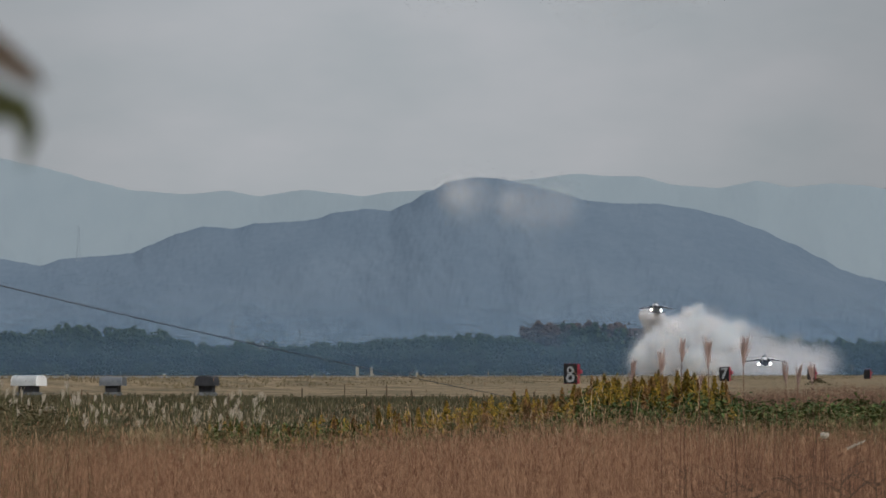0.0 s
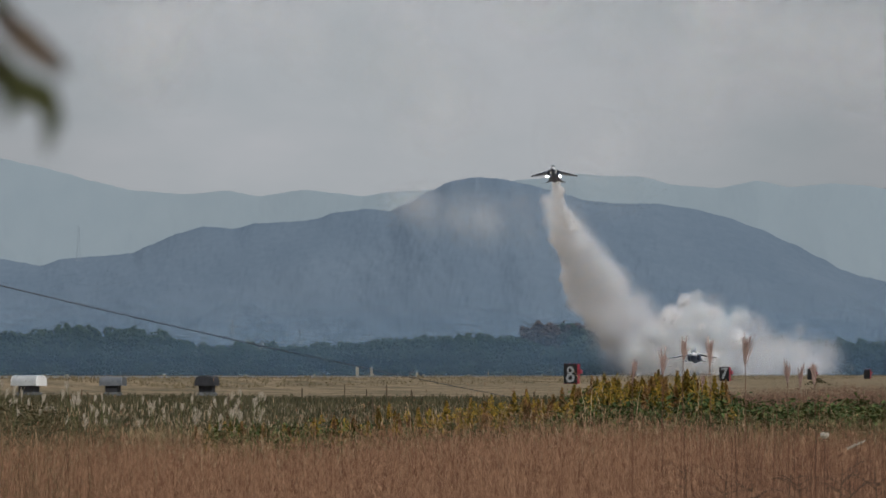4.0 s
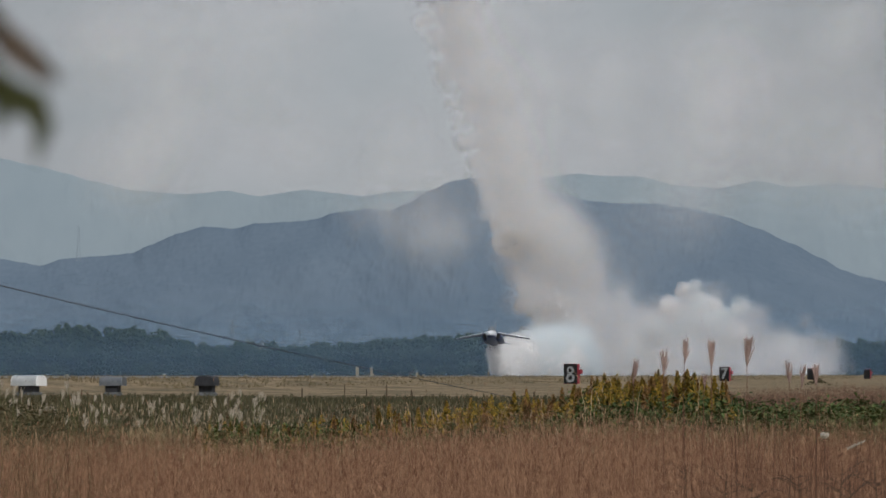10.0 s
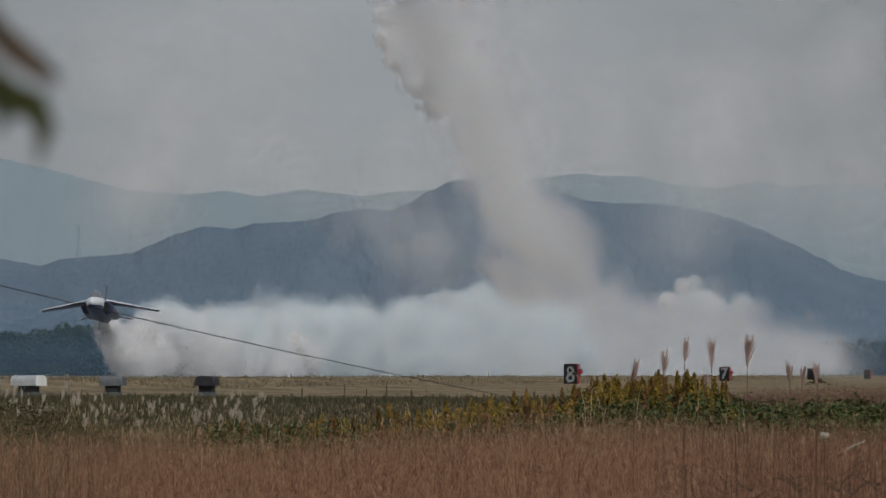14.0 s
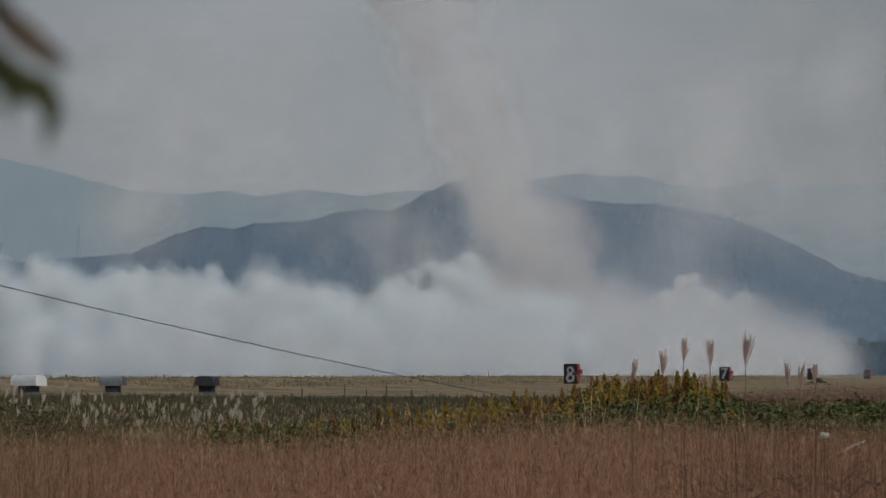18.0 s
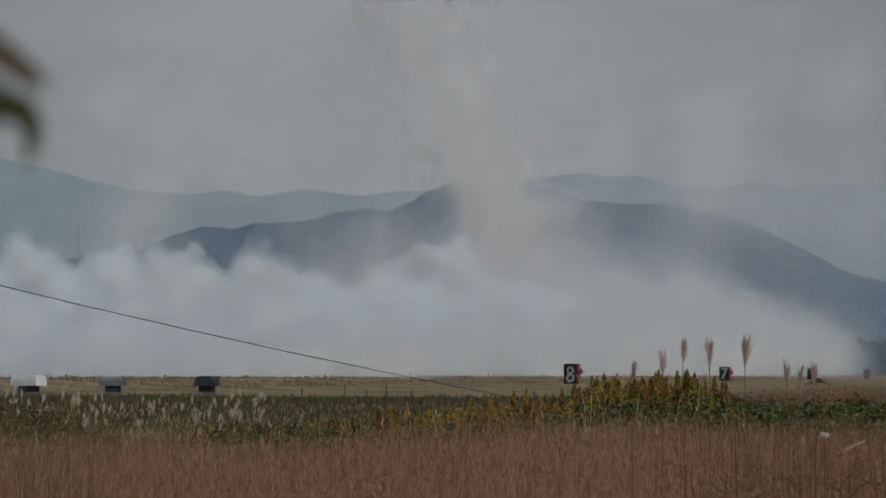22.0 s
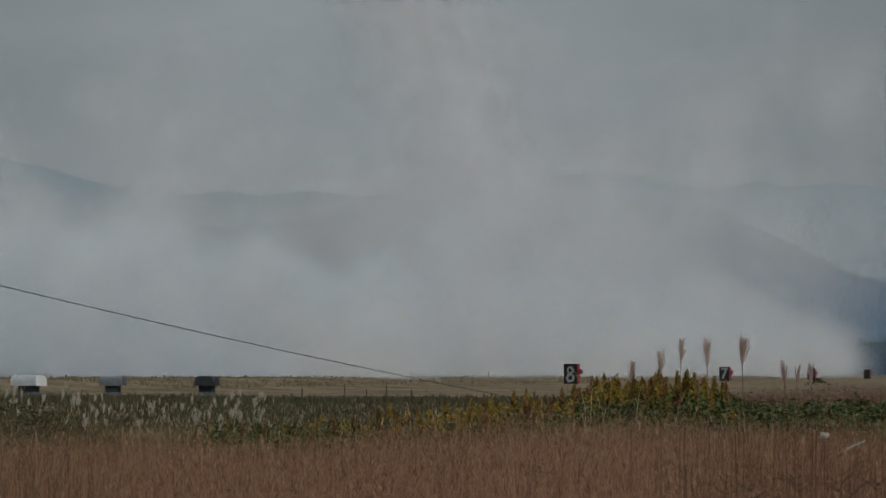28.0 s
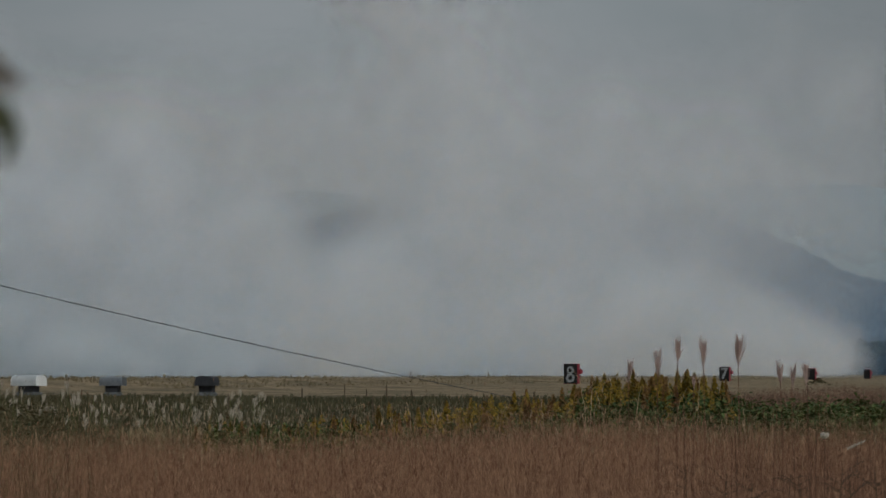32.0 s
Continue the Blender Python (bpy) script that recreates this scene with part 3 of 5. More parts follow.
def build_goldenrod():
    rng = random.Random(9)
    kinds = [make_goldenrod(s, 1.4, s % 3 == 2) for s in range(6)]
    n = 0
    for k in range(270):
        d = rng.uniform(97, 118)
        if k < 150:
            u = rng.gauss(23, 5.5)
            top = 0.71 - 0.4 * smoothstep(29, 36, u) - 0.22 * smoothstep(18, 13, u)
        else:
            u = 15 - 42 * rng.random() ** 1.35
            top = 0.10 + 0.38 * smoothstep(-24, 12, u)
        if u < -27 or u > 40:
            continue
        x = u * d / 1000
        g = ground_z(x, d)
        h = top + rng.gauss(0.01, 0.085) - g
        m = pose(x, d, g, 0, 0, rng.uniform(0, 360))
        if n < 6:
            ob = kinds[n]
            ob.matrix_basis = m
        else:
            ob = copy_thing(kinds[rng.randrange(6)], m)
        ob.scale = (1.05, 1.05, h / 1.43)
        n += 1


def build_goldenrod_drift():
    """The far side of the thicket, where single plants merge."""
    rng = random.Random(77)
    verts, faces = [], []
    for k in range(430):
        d = rng.uniform(99, 122)
        if k < 220:
            u = rng.gauss(23, 6)
            top = 0.62 - 0.4 * smoothstep(29, 36, u) - 0.2 * smoothstep(18, 13, u)
        else:
            u = 15 - 42 * rng.random() ** 1.3
            top = 0.06 + 0.38 * smoothstep(-24, 12, u)
        x = u * d / 1000
        top += rng.gauss(0, 0.075)
        tall = rng.uniform(0.1, 0.17)
        for j in range(34):
            q = rng.random() ** 1.3
            r = 0.042 * (1 - q) + 0.005
            a = rng.uniform(0, math.tau)
            c = Vector((x + math.cos(a) * r, d + math.sin(a) * r, top - tall + q * tall))
            s = rng.uniform(0.010, 0.02)
            b = Vector((rng.gauss(0, 1), rng.gauss(0, 1), rng.gauss(0, 1))).normalized() * s
            e = b.orthogonal().normalized() * s
            i = len(verts)
            verts += [c + b, c + e, c - b, c - e]
            faces.append((i, i + 1, i + 2, i + 3))
    ob = raw("goldenrod_drift", verts, faces, M_GOLD)
    tagged(ob, "drift of yellow goldenrod flower heads", "goldenrod", kind="stuff")


def make_plume(seed, h, size, mat, stem_mat, label, drop, thin=1.0, fan_out=0.0):
    """Silver grass: one cane with a narrow leaf and a feathery fan at its tip."""
    rng = random.Random(seed)
    root = new("silver_grass")
    bm = bmesh.new()
    tube(bm, [(rng.uniform(-0.05, 0.05), 0, 0), (rng.uniform(-0.015, 0.015), 0, h * 0.5), (0, 0, h)], [0.0045 * thin, 0.0038 * thin, 0.0024 * thin], 5)
    part("cane", bm, stem_mat, root)
    v, f = [], []
    tuft = 0.07 if fan_out else 0.15
    for k in range(46):
        a = rng.gauss(0, 0.05 + fan_out) + drop * rng.uniform(0.3, 1.1)
        t = rng.uniform(0, math.tau)
        o = Vector((0, 0, h - size * (rng.uniform(0.45, 0.75) if fan_out else rng.uniform(0.1, 0.7))))
        ln = size * (rng.uniform(0.75, 1.25) if fan_out else rng.uniform(0.55, 0.95))
        d = Vector((math.sin(a) + tuft * math.cos(t), tuft * math.sin(t), math.cos(a))).normalized()
        s = d.orthogonal().normalized()
        s = (Matrix.Rotation(rng.uniform(0, math.tau), 3, d) @ s) * size * 0.024
        i = len(v)
        v += [o, o + d * ln * 0.6 + s, o + d * ln + Vector((d.x * size * 0.15, 0, -size * 0.03)), o + d * ln * 0.6 - s]
        f.append((i, i + 1, i + 2, i + 3))
    raw("plume", v, f, mat, root)
    v, f = [], []
    for k in range(2):
        a = rng.uniform(0, math.tau)
        z = h * rng.uniform(0.1, 0.4)
        d = Vector((math.cos(a), math.sin(a), 0))
        s = Vector((-math.sin(a), math.cos(a), 0)) * 0.006
        i = len(v)
        v += [Vector((0, 0, z)) - s, Vector((0, 0, z)) + s, d * 0.12 + Vector((0, 0, z + 0.16)) + s, d * 0.12 + Vector((0, 0, z + 0.16)) - s, d * 0.3 + Vector((0, 0, z + 0.1))]
        f += [(i, i + 1, i + 2, i + 3), (i + 3, i + 2, i + 4)]
    raw("leaf_blade", v, f, M_LEAF_PALE, root)
    return tagged(root, label, "silver grass")


SWAYING = []


def build_plumes():
    # tall canes near the camera: bearing and height of the tip, distance, plume length
    for i, (u, v, d, s) in enumerate([(20.8, 1.0, 52, 0.13), (24.1, 2.0, 50, 0.14), (26.4, 3.2, 50, 0.12), (29.3, 3.2, 49, 0.15), (33.2, 3.6, 48, 0.16),
                                      (37.9, 0.7, 50, 0.13), (39.2, 0.3, 51, 0.13), (40.9, 0.6, 52, 0.13), (28.4, -0.6, 50, 0.09)]):
        d, s = d * 0.745, s * 0.7
        p = mils(u, v + 0.5, d)
        g = ground_z(p.x, d)
        ob = make_plume(20 + i, p.z - g - s * 0.4, s, M_PLUME_RED, M_STEM_RED, "tall reddish silver grass cane with feathery plume", (0.16, 0.02, 0.1, 0.05, 0.08, -0.03, 0.14, -0.12, 0.06)[i], 0.55, 0.03)
        ob["group"] = "tall silver grass canes"
        ob.matrix_basis = pose(p.x, d, g)
        SWAYING.append((ob, p.x, d, g, 0.5 + 0.06 * i))
    rng = random.Random(3)
    kinds = [make_plume(60 + s, 1.2, 0.135, M_PLUME, M_STEM_GREEN, "silver grass with pale fluffy plume in the meadow", (-0.35, 0.2, 0.45, 0.7)[s]) for s in range(4)]
    for k in range(92):
        u = -49 + 30 * rng.random() ** 1.1 if k < 70 else rng.gauss(-23.5, 2.4)
        d = rng.uniform(105, 165)
        x = u * d / 1000
        g = ground_z(x, d)
        h = 0.42 + rng.gauss(0, 0.13) - g - 0.0022 * (d - 105) + 0.1 * smoothstep(-35, -49, u)
        m = pose(x, d, g, 0, 0, rng.uniform(-40, 40))
        ob = kinds[k] if k < 4 else copy_thing(kinds[k % 4], m)
        ob.matrix_basis = m
        ob["group"] = "pale silver grass clump"
        ob.scale = (1.1, 1.1, h / 1.2)


def build_near_stalks():
    """Dead forbs and loose seed heads that stand before the reeds."""
    rng = random.Random(33)
    for i, (u, v) in enumerate([(26.3, -3.5), (29.4, -4.8), (31.0, -7.0), (32.6, -4.6), (35.5, -5.5), (37.4, -5.2), (38.6, -6.0), (40.3, -6.4), (42.2, -8.0), (44.5, -7.5), (46.0, -8.5), (47.4, -5.0), (48.6, -4.4), (34.0, -9.0), (27.6, -9.5)]):
        d = 36.2 + 1.5 * rng.random()
        p = mils(u, v, d)
        g = ground_z(p.x, d)
        h = p.z - g
        root = new("dry_stalk")
        bm = bmesh.new()
        lean = rng.uniform(-0.05, 0.05)
        tube(bm, [(0, 0, 0), (lean * 0.4 + 0.01, 0, h * 0.5), (lean, 0, h)], [0.0036, 0.003, 0.0016], 5)
        part("stalk", bm, M_STEM_RED, root)
        for k in range(rng.randrange(2, 5)):
            z = h * rng.uniform(0.5, 0.75)
            a = rng.choice((-1, 1)) * rng.uniform(0.3, 0.9)
            ln = rng.uniform(0.06, 0.2)
            o = Vector((lean * z / h, 0, z))
            bm = bmesh.new()
            tube(bm, [o, o + Vector((math.sin(a) * ln * 0.5, rng.uniform(-0.03, 0.03), math.cos(a) * ln * 0.7)), o + Vector((math.sin(a) * ln * 1.2, rng.uniform(-0.05, 0.05), math.cos(a) * ln * (0.9 if k % 2 else 0.55)))], [0.0026, 0.002, 0.001], 4)
            part("side_twig", bm, M_STEM_RED, root)
        root.matrix_basis = pose(p.x, d, g)
        tagged(root, "dead reddish-brown weed stalk with side twigs", "weed stalk", "dead weed stalks")
    # dead weeds with low arching twigs at the front of the reeds
    for u, v in ((27.4, -10.0), (30.6, -11.0), (33.4, -12.0), (36.9, -11.0), (40.6, -11.4), (43.0, -10.4), (46.2, -11.8), (48.7, -10.0)):
        d = 35.6 + 1.2 * rng.random()
        p = mils(u, v, d)
        g = ground_z(p.x, d)
        h = p.z - g
        root = new("dead_weed")
        lean = rng.uniform(-0.06, 0.06)
        bm = bmesh.new()
        tube(bm, [(0, 0, 0), (lean * 0.3, 0, h * 0.6), (lean, 0, h)], [0.0042, 0.0036, 0.0016], 5)
        part("stem", bm, M_TWIG, root)
        for k in range(rng.randrange(3, 5)):
            z = h - rng.uniform(0.02, 0.1)
            o = Vector((lean * z / h, 0, z))
            side = rng.choice((-1, 1))
            ln = rng.uniform(0.04, 0.13)
            up = rng.uniform(0.15, 0.7)
            bm = bmesh.new()
            tube(bm, [o, o + Vector((side * ln * 0.45, 0, ln * up * 0.7)), o + Vector((side * ln * 0.8, 0.01, ln * up)), o + Vector((side * ln * 1.2, 0.02, ln * up * rng.uniform(0.5, 1.0)))], [0.0026, 0.0022, 0.0017, 0.0008], 4)
            part("arching_twig", bm, M_TWIG, root)
        root.matrix_basis = pose(p.x, d, g)
        tagged(root, "dead dark weed with low arching twigs", "weed", "dead weeds before the reeds")
    # a downy seed head and a leaning pale spike
    for u, v, d, lean, s, label in ((42.2, -7.0, 37.4, 0.0, 0.045, "dead stalk with round downy white seed head"), (45.4, -7.9, 37.4, 0.55, 0.05, "leaning stalk with pale seed spike")):
        p = mils(u, v, d)
        g = ground_z(p.x, d)
        h = p.z - g
        root = new("seed_head")
        bm = bmesh.new()
        tube(bm, [(-lean * 0.35, 0, 0), (-lean * 0.12, 0, h * 0.8), (0, 0, h)], [0.0036, 0.003, 0.002], 5)
        part("stalk", bm, M_STEM_RED, root)
        v_, f_ = [], []
        for k in range(160):
            n = Vector((rng.gauss(0, 1), rng.gauss(0, 1), rng.gauss(0, 1))).normalized()
            if lean:
                c = Vector((n.x * 0.004 + 0.045 * rng.uniform(-0.6, 1), n.y * 0.004, h + n.z * 0.004))
                c.z += (c.x) * 0.45
            else:
                c = Vector((n.x * 0.019, n.y * 0.019, h + 0.01 + n.z * 0.012))
            b = n.orthogonal().normalized() * 0.006
            e = n.cross(b).normalized() * 0.0016
            i = len(v_)
            v_ += [c - b - e, c + b - e, c + b + e, c - b + e]
            f_.append((i, i + 1, i + 2, i + 3))
        raw("seed_down", v_, f_, M_DOWN, root, "pale downy seeds")
        root.matrix_basis = pose(p.x, d, g)
        tagged(root, label, "weed stalk")
    # pale tall blades that rise over the goldenrod
    for i, (u, v, d, bend) in enumerate([(13.4, 0.7, 92, -0.10), (14.2, -0.6, 94, -0.16), (10.0, -1.7, 93, -0.05), (28.9, 0.4, 90, 0.03), (28.0, -1.4, 92, 0.1), (22.5, -1.2, 92, 0.05), (16.8, -0.2, 95, 0.02), (32.0, -1.3, 92, -0.06), (7.5, -3.5, 90, 0.06), (-4.4, -3.0, 92, -0.04)]):
        p = mils(u, v, d)
        g = ground_z(p.x, d)
        h = p.z - g
        v_, f_ = [], []
        for k in range(7):
            q = k / 6
            w = 0.0034 * (1 - q) ** 0.6 + 0.001
            x = 2.5 * bend * q ** 2.5 - 2.5 * bend
            z = h * math.sin(q * 1.75) / math.sin(1.5708) if q < 0.9 else h * 0.985
            v_ += [Vector((x - w, 0, z)), Vector((x + w, 0.006, z))]
        f_ = [(2 * k, 2 * k + 1, 2 * k + 3, 2 * k + 2) for k in range(6)]
        ob = raw("grass_blade", v_, f_, M_TAN)
        ob.matrix_basis = pose(p.x, d, g)
        tagged(ob, "tall bleached grass blade over the goldenrod", "grass blade", "bleached grass blades")


# ---- airfield fittings ----
def build_markers():
    def board(n, d, digit):
        root = new("distance_marker")
        x = -48.1 + RUN * d
        g = ground_z(x, d)
        w, h, dp = 1.32, 1.62, 0.55
        bm = bmesh.new()
        # a box whose front leans back a little
        box(bm, (-w / 2, -dp / 2, 0.1), (w / 2, dp / 2, 0.22 + h), 0.03)
        part("body", bm, M_RED, root, "red painted side panels")
        bm = bmesh.new()
        box(bm, (-w / 2 + 0.02, -dp / 2 - 0.03, 0.12), (w / 2 - 0.02, -dp / 2 - 0.004, 0.2 + h), 0.01)
        part("front_panel", bm, M_BLACK, root, "black face")
        bm = bmesh.new()
        box(bm, (w / 2, -0.12, 0.95), (w / 2 + 0.3, 0.2, 1.35), 0.04)
        part("side_lamp", bm, M_RED, root)
        for sx in (-0.45, 0.45):
            bm = bmesh.new()
            box(bm, (sx - 0.05, -0.05, -0.1), (sx + 0.05, 0.05, 0.24))
            part("leg", bm, M_DARKSTEEL, root)
        if digit == "8":
            bm = bmesh.new()
            for cz, ro, ri in ((0.34, 0.33, 0.17), (-0.33, 0.40, 0.21)):
                n = 28
                loops = []
                for rad, dy in ((ro, 0), (ri, 0), (ri, 0.02), (ro, 0.02)):
                    loops.append([bm.verts.new((math.cos(k * math.tau / n) * rad, dy, cz + math.sin(k * math.tau / n) * rad)) for k in range(n)])
                for a, b in zip(loops, loops[1:] + loops[:1]):
                    for k in range(n):
                        bm.faces.new((a[k], a[(k + 1) % n], b[(k + 1) % n], b[k]))
            bmesh.ops.recalc_face_normals(bm, faces=bm.faces)
            o = part("numeral", bm, M_NUMERAL, root, "white numeral 8")
            o.matrix_basis = pose(0, -dp / 2 - 0.055, 0.14 + h / 2)
        elif digit:
            cu = bpy.data.curves.new("digit", "FONT")
            cu.body, cu.align_x, cu.align_y, cu.size, cu.extrude, cu.offset = digit, "CENTER", "CENTER", 1.85, 0.008, 0.045
            t = new("digit_tmp", cu)
            me = bpy.data.meshes.new_from_object(t)
            bpy.data.objects.remove(t)
            o = part_mesh("numeral", me, M_NUMERAL, root, "white numeral")
            me.materials.clear()
            me.materials.append(M_NUMERAL)
            o.matrix_basis = pose(0, -dp / 2 - 0.042, 0.18 + h / 2, 90, 0, 0)
        root.matrix_basis = pose(x, d, g - 0.05, 0, 0, -24)
        words = f"black runway distance marker with white {digit}" if digit else "dark runway distance marker, numeral not readable"
        tagged(root, words + " and red sides", "airfield sign", "runway distance markers")
    for n, (d, digit) in enumerate([(789, "8"), (1093, "7"), (1398, ""), (1702, "")]):
        board(n, d, digit)


def build_vents():
    def vent(u, d, w, mat, cap, label, hood_h, turn):
        """A barrel-arched hood with end caps on a narrower shaft."""
        root = new("mushroom_vent")
        x = u * d / 1000
        g = ground_z(x, d)
        bm = bmesh.new()
        box(bm, (-w * 0.29, -w * 0.29, -0.3), (w * 0.29, w * 0.29, 0.5), 0.03)
        part("shaft", bm, M_DARKSTEEL, root)
        bm = bmesh.new()
        box(bm, (-w * 0.36, -w * 0.36, -0.3), (w * 0.36, w * 0.36, 0.1), 0.03)
        part("kerb", bm, M_STEEL, root)
        ring = []
        for k in range(17):
            a = math.pi * k / 16
            c, n = math.cos(a), math.sin(a)
            ring.append((math.copysign(abs(c) ** 0.6, c) * w * 0.42, 0.38 + n ** 0.55 * hood_h))
        bm = bmesh.new()
        cols = [[bm.verts.new((xx, y, z)) for y, z in ring] for xx in (-w / 2, -w * 0.2, w * 0.2, w / 2)]
        for a, b in zip(cols, cols[1:]):
            for k in range(16):
                bm.faces.new((a[k], a[k + 1], b[k + 1], b[k]))
        for k in range(3):
            bm.faces.new((cols[k][0], cols[k + 1][0], cols[k + 1][16], cols[k][16]))
        bmesh.ops.recalc_face_normals(bm, faces=bm.faces)
        hood = part("hood", bm, mat, root)
        for sx in (-1, 1):
            bm = bmesh.new()
            inner = [bm.verts.new((sx * (w / 2 + 0.02), y * 0.97, 0.38 + (z - 0.38) * 0.97)) for y, z in ring]
            outer = [bm.verts.new((sx * (w / 2 - 0.02), y * 1.02, 0.37 + (z - 0.37) * 1.02)) for y, z in ring]
            bm.faces.new(inner)
            bm.faces.new(outer[::-1])
            for k in range(17):
                bm.faces.new((inner[k], inner[(k + 1) % 17], outer[(k + 1) % 17], outer[k]))
            bmesh.ops.recalc_face_normals(bm, faces=bm.faces)
            part("end_cap", bm, cap, hood)
        root.matrix_basis = pose(x, d, g + 0.06, 0, 0, turn)
        tagged(root, label, "ventilator", "ventilators in the grass")
    vent(-45.8, 372, 1.16, M_OFFWHITE, M_WHITE, "white arched ventilator hood on a short shaft", 0.42, -24)
    vent(-36.5, 372, 0.92, M_STEEL, M_STEEL, "grey arched ventilator hood on a dark shaft", 0.36, -14)
    vent(-26.1, 372, 0.98, M_DARKSTEEL, M_DARKSTEEL, "dark rounded ventilator hood on a short shaft", 0.40, 78)


def build_posts():
    rng = random.Random(12)
    for u, v0, v1, d in [(-15.6, -1.5, -2.6, 330), (-10.9, -1.1, -2.5, 340), (-8.4, -1.6, -2.7, 330), (-6.2, -1.1, -2.8, 325), (-3.5, -1.7, -3, 320), (-7.8, -2.5, -3.6, 270), (-23.5, -2.2, -3.6, 262), (9.2, -1.7, -3.0, 320), (10.1, -1.9, -3, 322), (-1, -2.2, -3, 318)]:
        p = mils(u, v0, d)
        g = ground_z(p.x, d)
        bm = bmesh.new()
        box(bm, (-0.02, -0.02, -0.2), (0.02, 0.02, p.z - g), 0.005)
        ob = part("fence_post", bm, M_WOOD)
        ob.matrix_basis = pose(p.x, d, g, 0, rng.uniform(-5, 5), rng.uniform(0, 40))
        tagged(ob, "weathered leaning wooden fence post in the grass", "fence post", "old fence posts")


def build_edge_lights():
    root = new("runway_edge_light")
    bm = bmesh.new()
    tube(bm, [(0, 0, -0.1), (0, 0, 0.12), (0, 0, 0.16)], [0.05, 0.05, 0.12], 10)
    part("stem", bm, M_STEEL, root)
    bm = bmesh.new()
    tube(bm, [(0, 0, 0.16), (0, 0, 0.26), (0, 0, 0.34), (0, 0, 0.37)], [0.13, 0.13, 0.09, 0.03], 10)
    part("lens", bm, M_LENS, root, "pale glass lens")
    tagged(root, "low runway edge light in dry grass", "runway light", "runway edge lights")
    for k in range(26):
        y = 528 + 54 * k
        x = -86 + RUN * y + 24.3
        m = pose(x, y, ground_z(x, y) + 0.02)
        ob = root if k == 0 else copy_thing(root, m)
        ob.matrix_basis = m
        ob.scale = (0.8, 0.8, 0.75)


def build_masts():
    def lattice(name, u, v0, v1, d, w, label):
        """Four legs that lean together, braced by crossed bars, with arms near the top."""
        root = new(name)
        p = mils(u, v0, d)
        h = (v1 - v0) * d / 1000
        for sx, sy in ((-1, -1), (1, -1), (1, 1), (-1, 1)):
            bm = bmesh.new()
            tube(bm, [(sx * w, sy * w, -8), (sx * w * 0.2, sy * w * 0.2, h)], [0.12, 0.09], 4)
            part("leg", bm, M_MAST, root)
        n = 7
        for k in range(n):
            a, b = k / n, (k + 1) / n
            wa, wb = w * (1 - 0.8 * a), w * (1 - 0.8 * b)
            for s in (-1, 1):
                bm = bmesh.new()
                tube(bm, [(-s * wa, -wa, a * h), (s * wb, -wb, b * h)], [0.07, 0.07], 4)
                part("brace", bm, M_MAST, root)
        for q in (0.72, 0.86, 0.98):
            bm = bmesh.new()
            tube(bm, [(-w * 1.6, 0, h * q), (w * 1.6, 0, h * q)], [0.09, 0.09], 4)
            part("arm", bm, M_MAST, root)
        root.matrix_basis = pose(p.x, d, p.z)
        tagged(root, label, "mast")
    lattice("pylon", -40.3, 13.0, 16.5, 4500, 1.2, "grey lattice pylon on the hill's shoulder")
    for u, v in ((-23.3, 6.1), (-15.8, 4.9), (-8.2, 4.4)):
        lattice("radio_mast", u, 0.5, v, 3150, 1.0, "pale radio mast behind the tree belt")
    for u, v, d, w in ((-20.0, 3.75, 2690, 1.0), (-9.5, 1.0, 2500, 0.4), (-7.9, 0.9, 2500, 0.35), (-2.9, 0.25, 2450, 0.3)):
        p = mils(u, v, d)
        x = p.x
        root = new("airfield_hut")
        bm = bmesh.new()
        h = max(1.2, p.z - ground_z(x, d))
        box(bm, (-w, -w, -0.2), (w, w, h * 0.82), 0.05)
        part("wall", bm, M_LENS, root)
        bm = bmesh.new()
        tube(bm, [(0, 0, h * 0.8), (0, 0, h * 0.9), (0, 0, h)], [w * 1.2, w * 0.9, 0.1], 4)
        part("roof", bm, M_STEEL, root)
        root.matrix_basis = pose(x, d, ground_z(x, d))
        tagged(root, "small white airfield hut before the trees", "hut")


def build_cable():
    bm = bmesh.new()
    pts = []
    for i in range(25):
        q = i / 24
        u = -60 + q * 70
        d = 200 + 100 * q
        v = 12.6 - 15.6 * q + 0.0 - 2.2 * q * (1 - q)
        pts.append(mils(u, v, d))
    tube(bm, pts, [0.013] * 25, 6)
    ob = part("overhead_cable", bm, M_CABLE)
    tagged(ob, "thin black cable sagging down to the field", "cable")


# ---- aircraft ----
def loft(bm, sections, n=20):
    """Skin through ellipses: station y, half width, half height, centre height."""
    rings = []
    for y, a, b, z in sections:
        rings.append([bm.verts.new((math.cos(k * math.tau / n) * a, y, z + math.sin(k * math.tau / n) * b)) for k in range(n)])
    for p, q in zip(rings, rings[1:]):
        for k in range(n):
            bm.faces.new((p[k], p[(k + 1) % n], q[(k + 1) % n], q[k]))
    bm.faces.new(rings[0])
    bm.faces.new(rings[-1][::-1])
    bmesh.ops.recalc_face_normals(bm, faces=bm.faces)


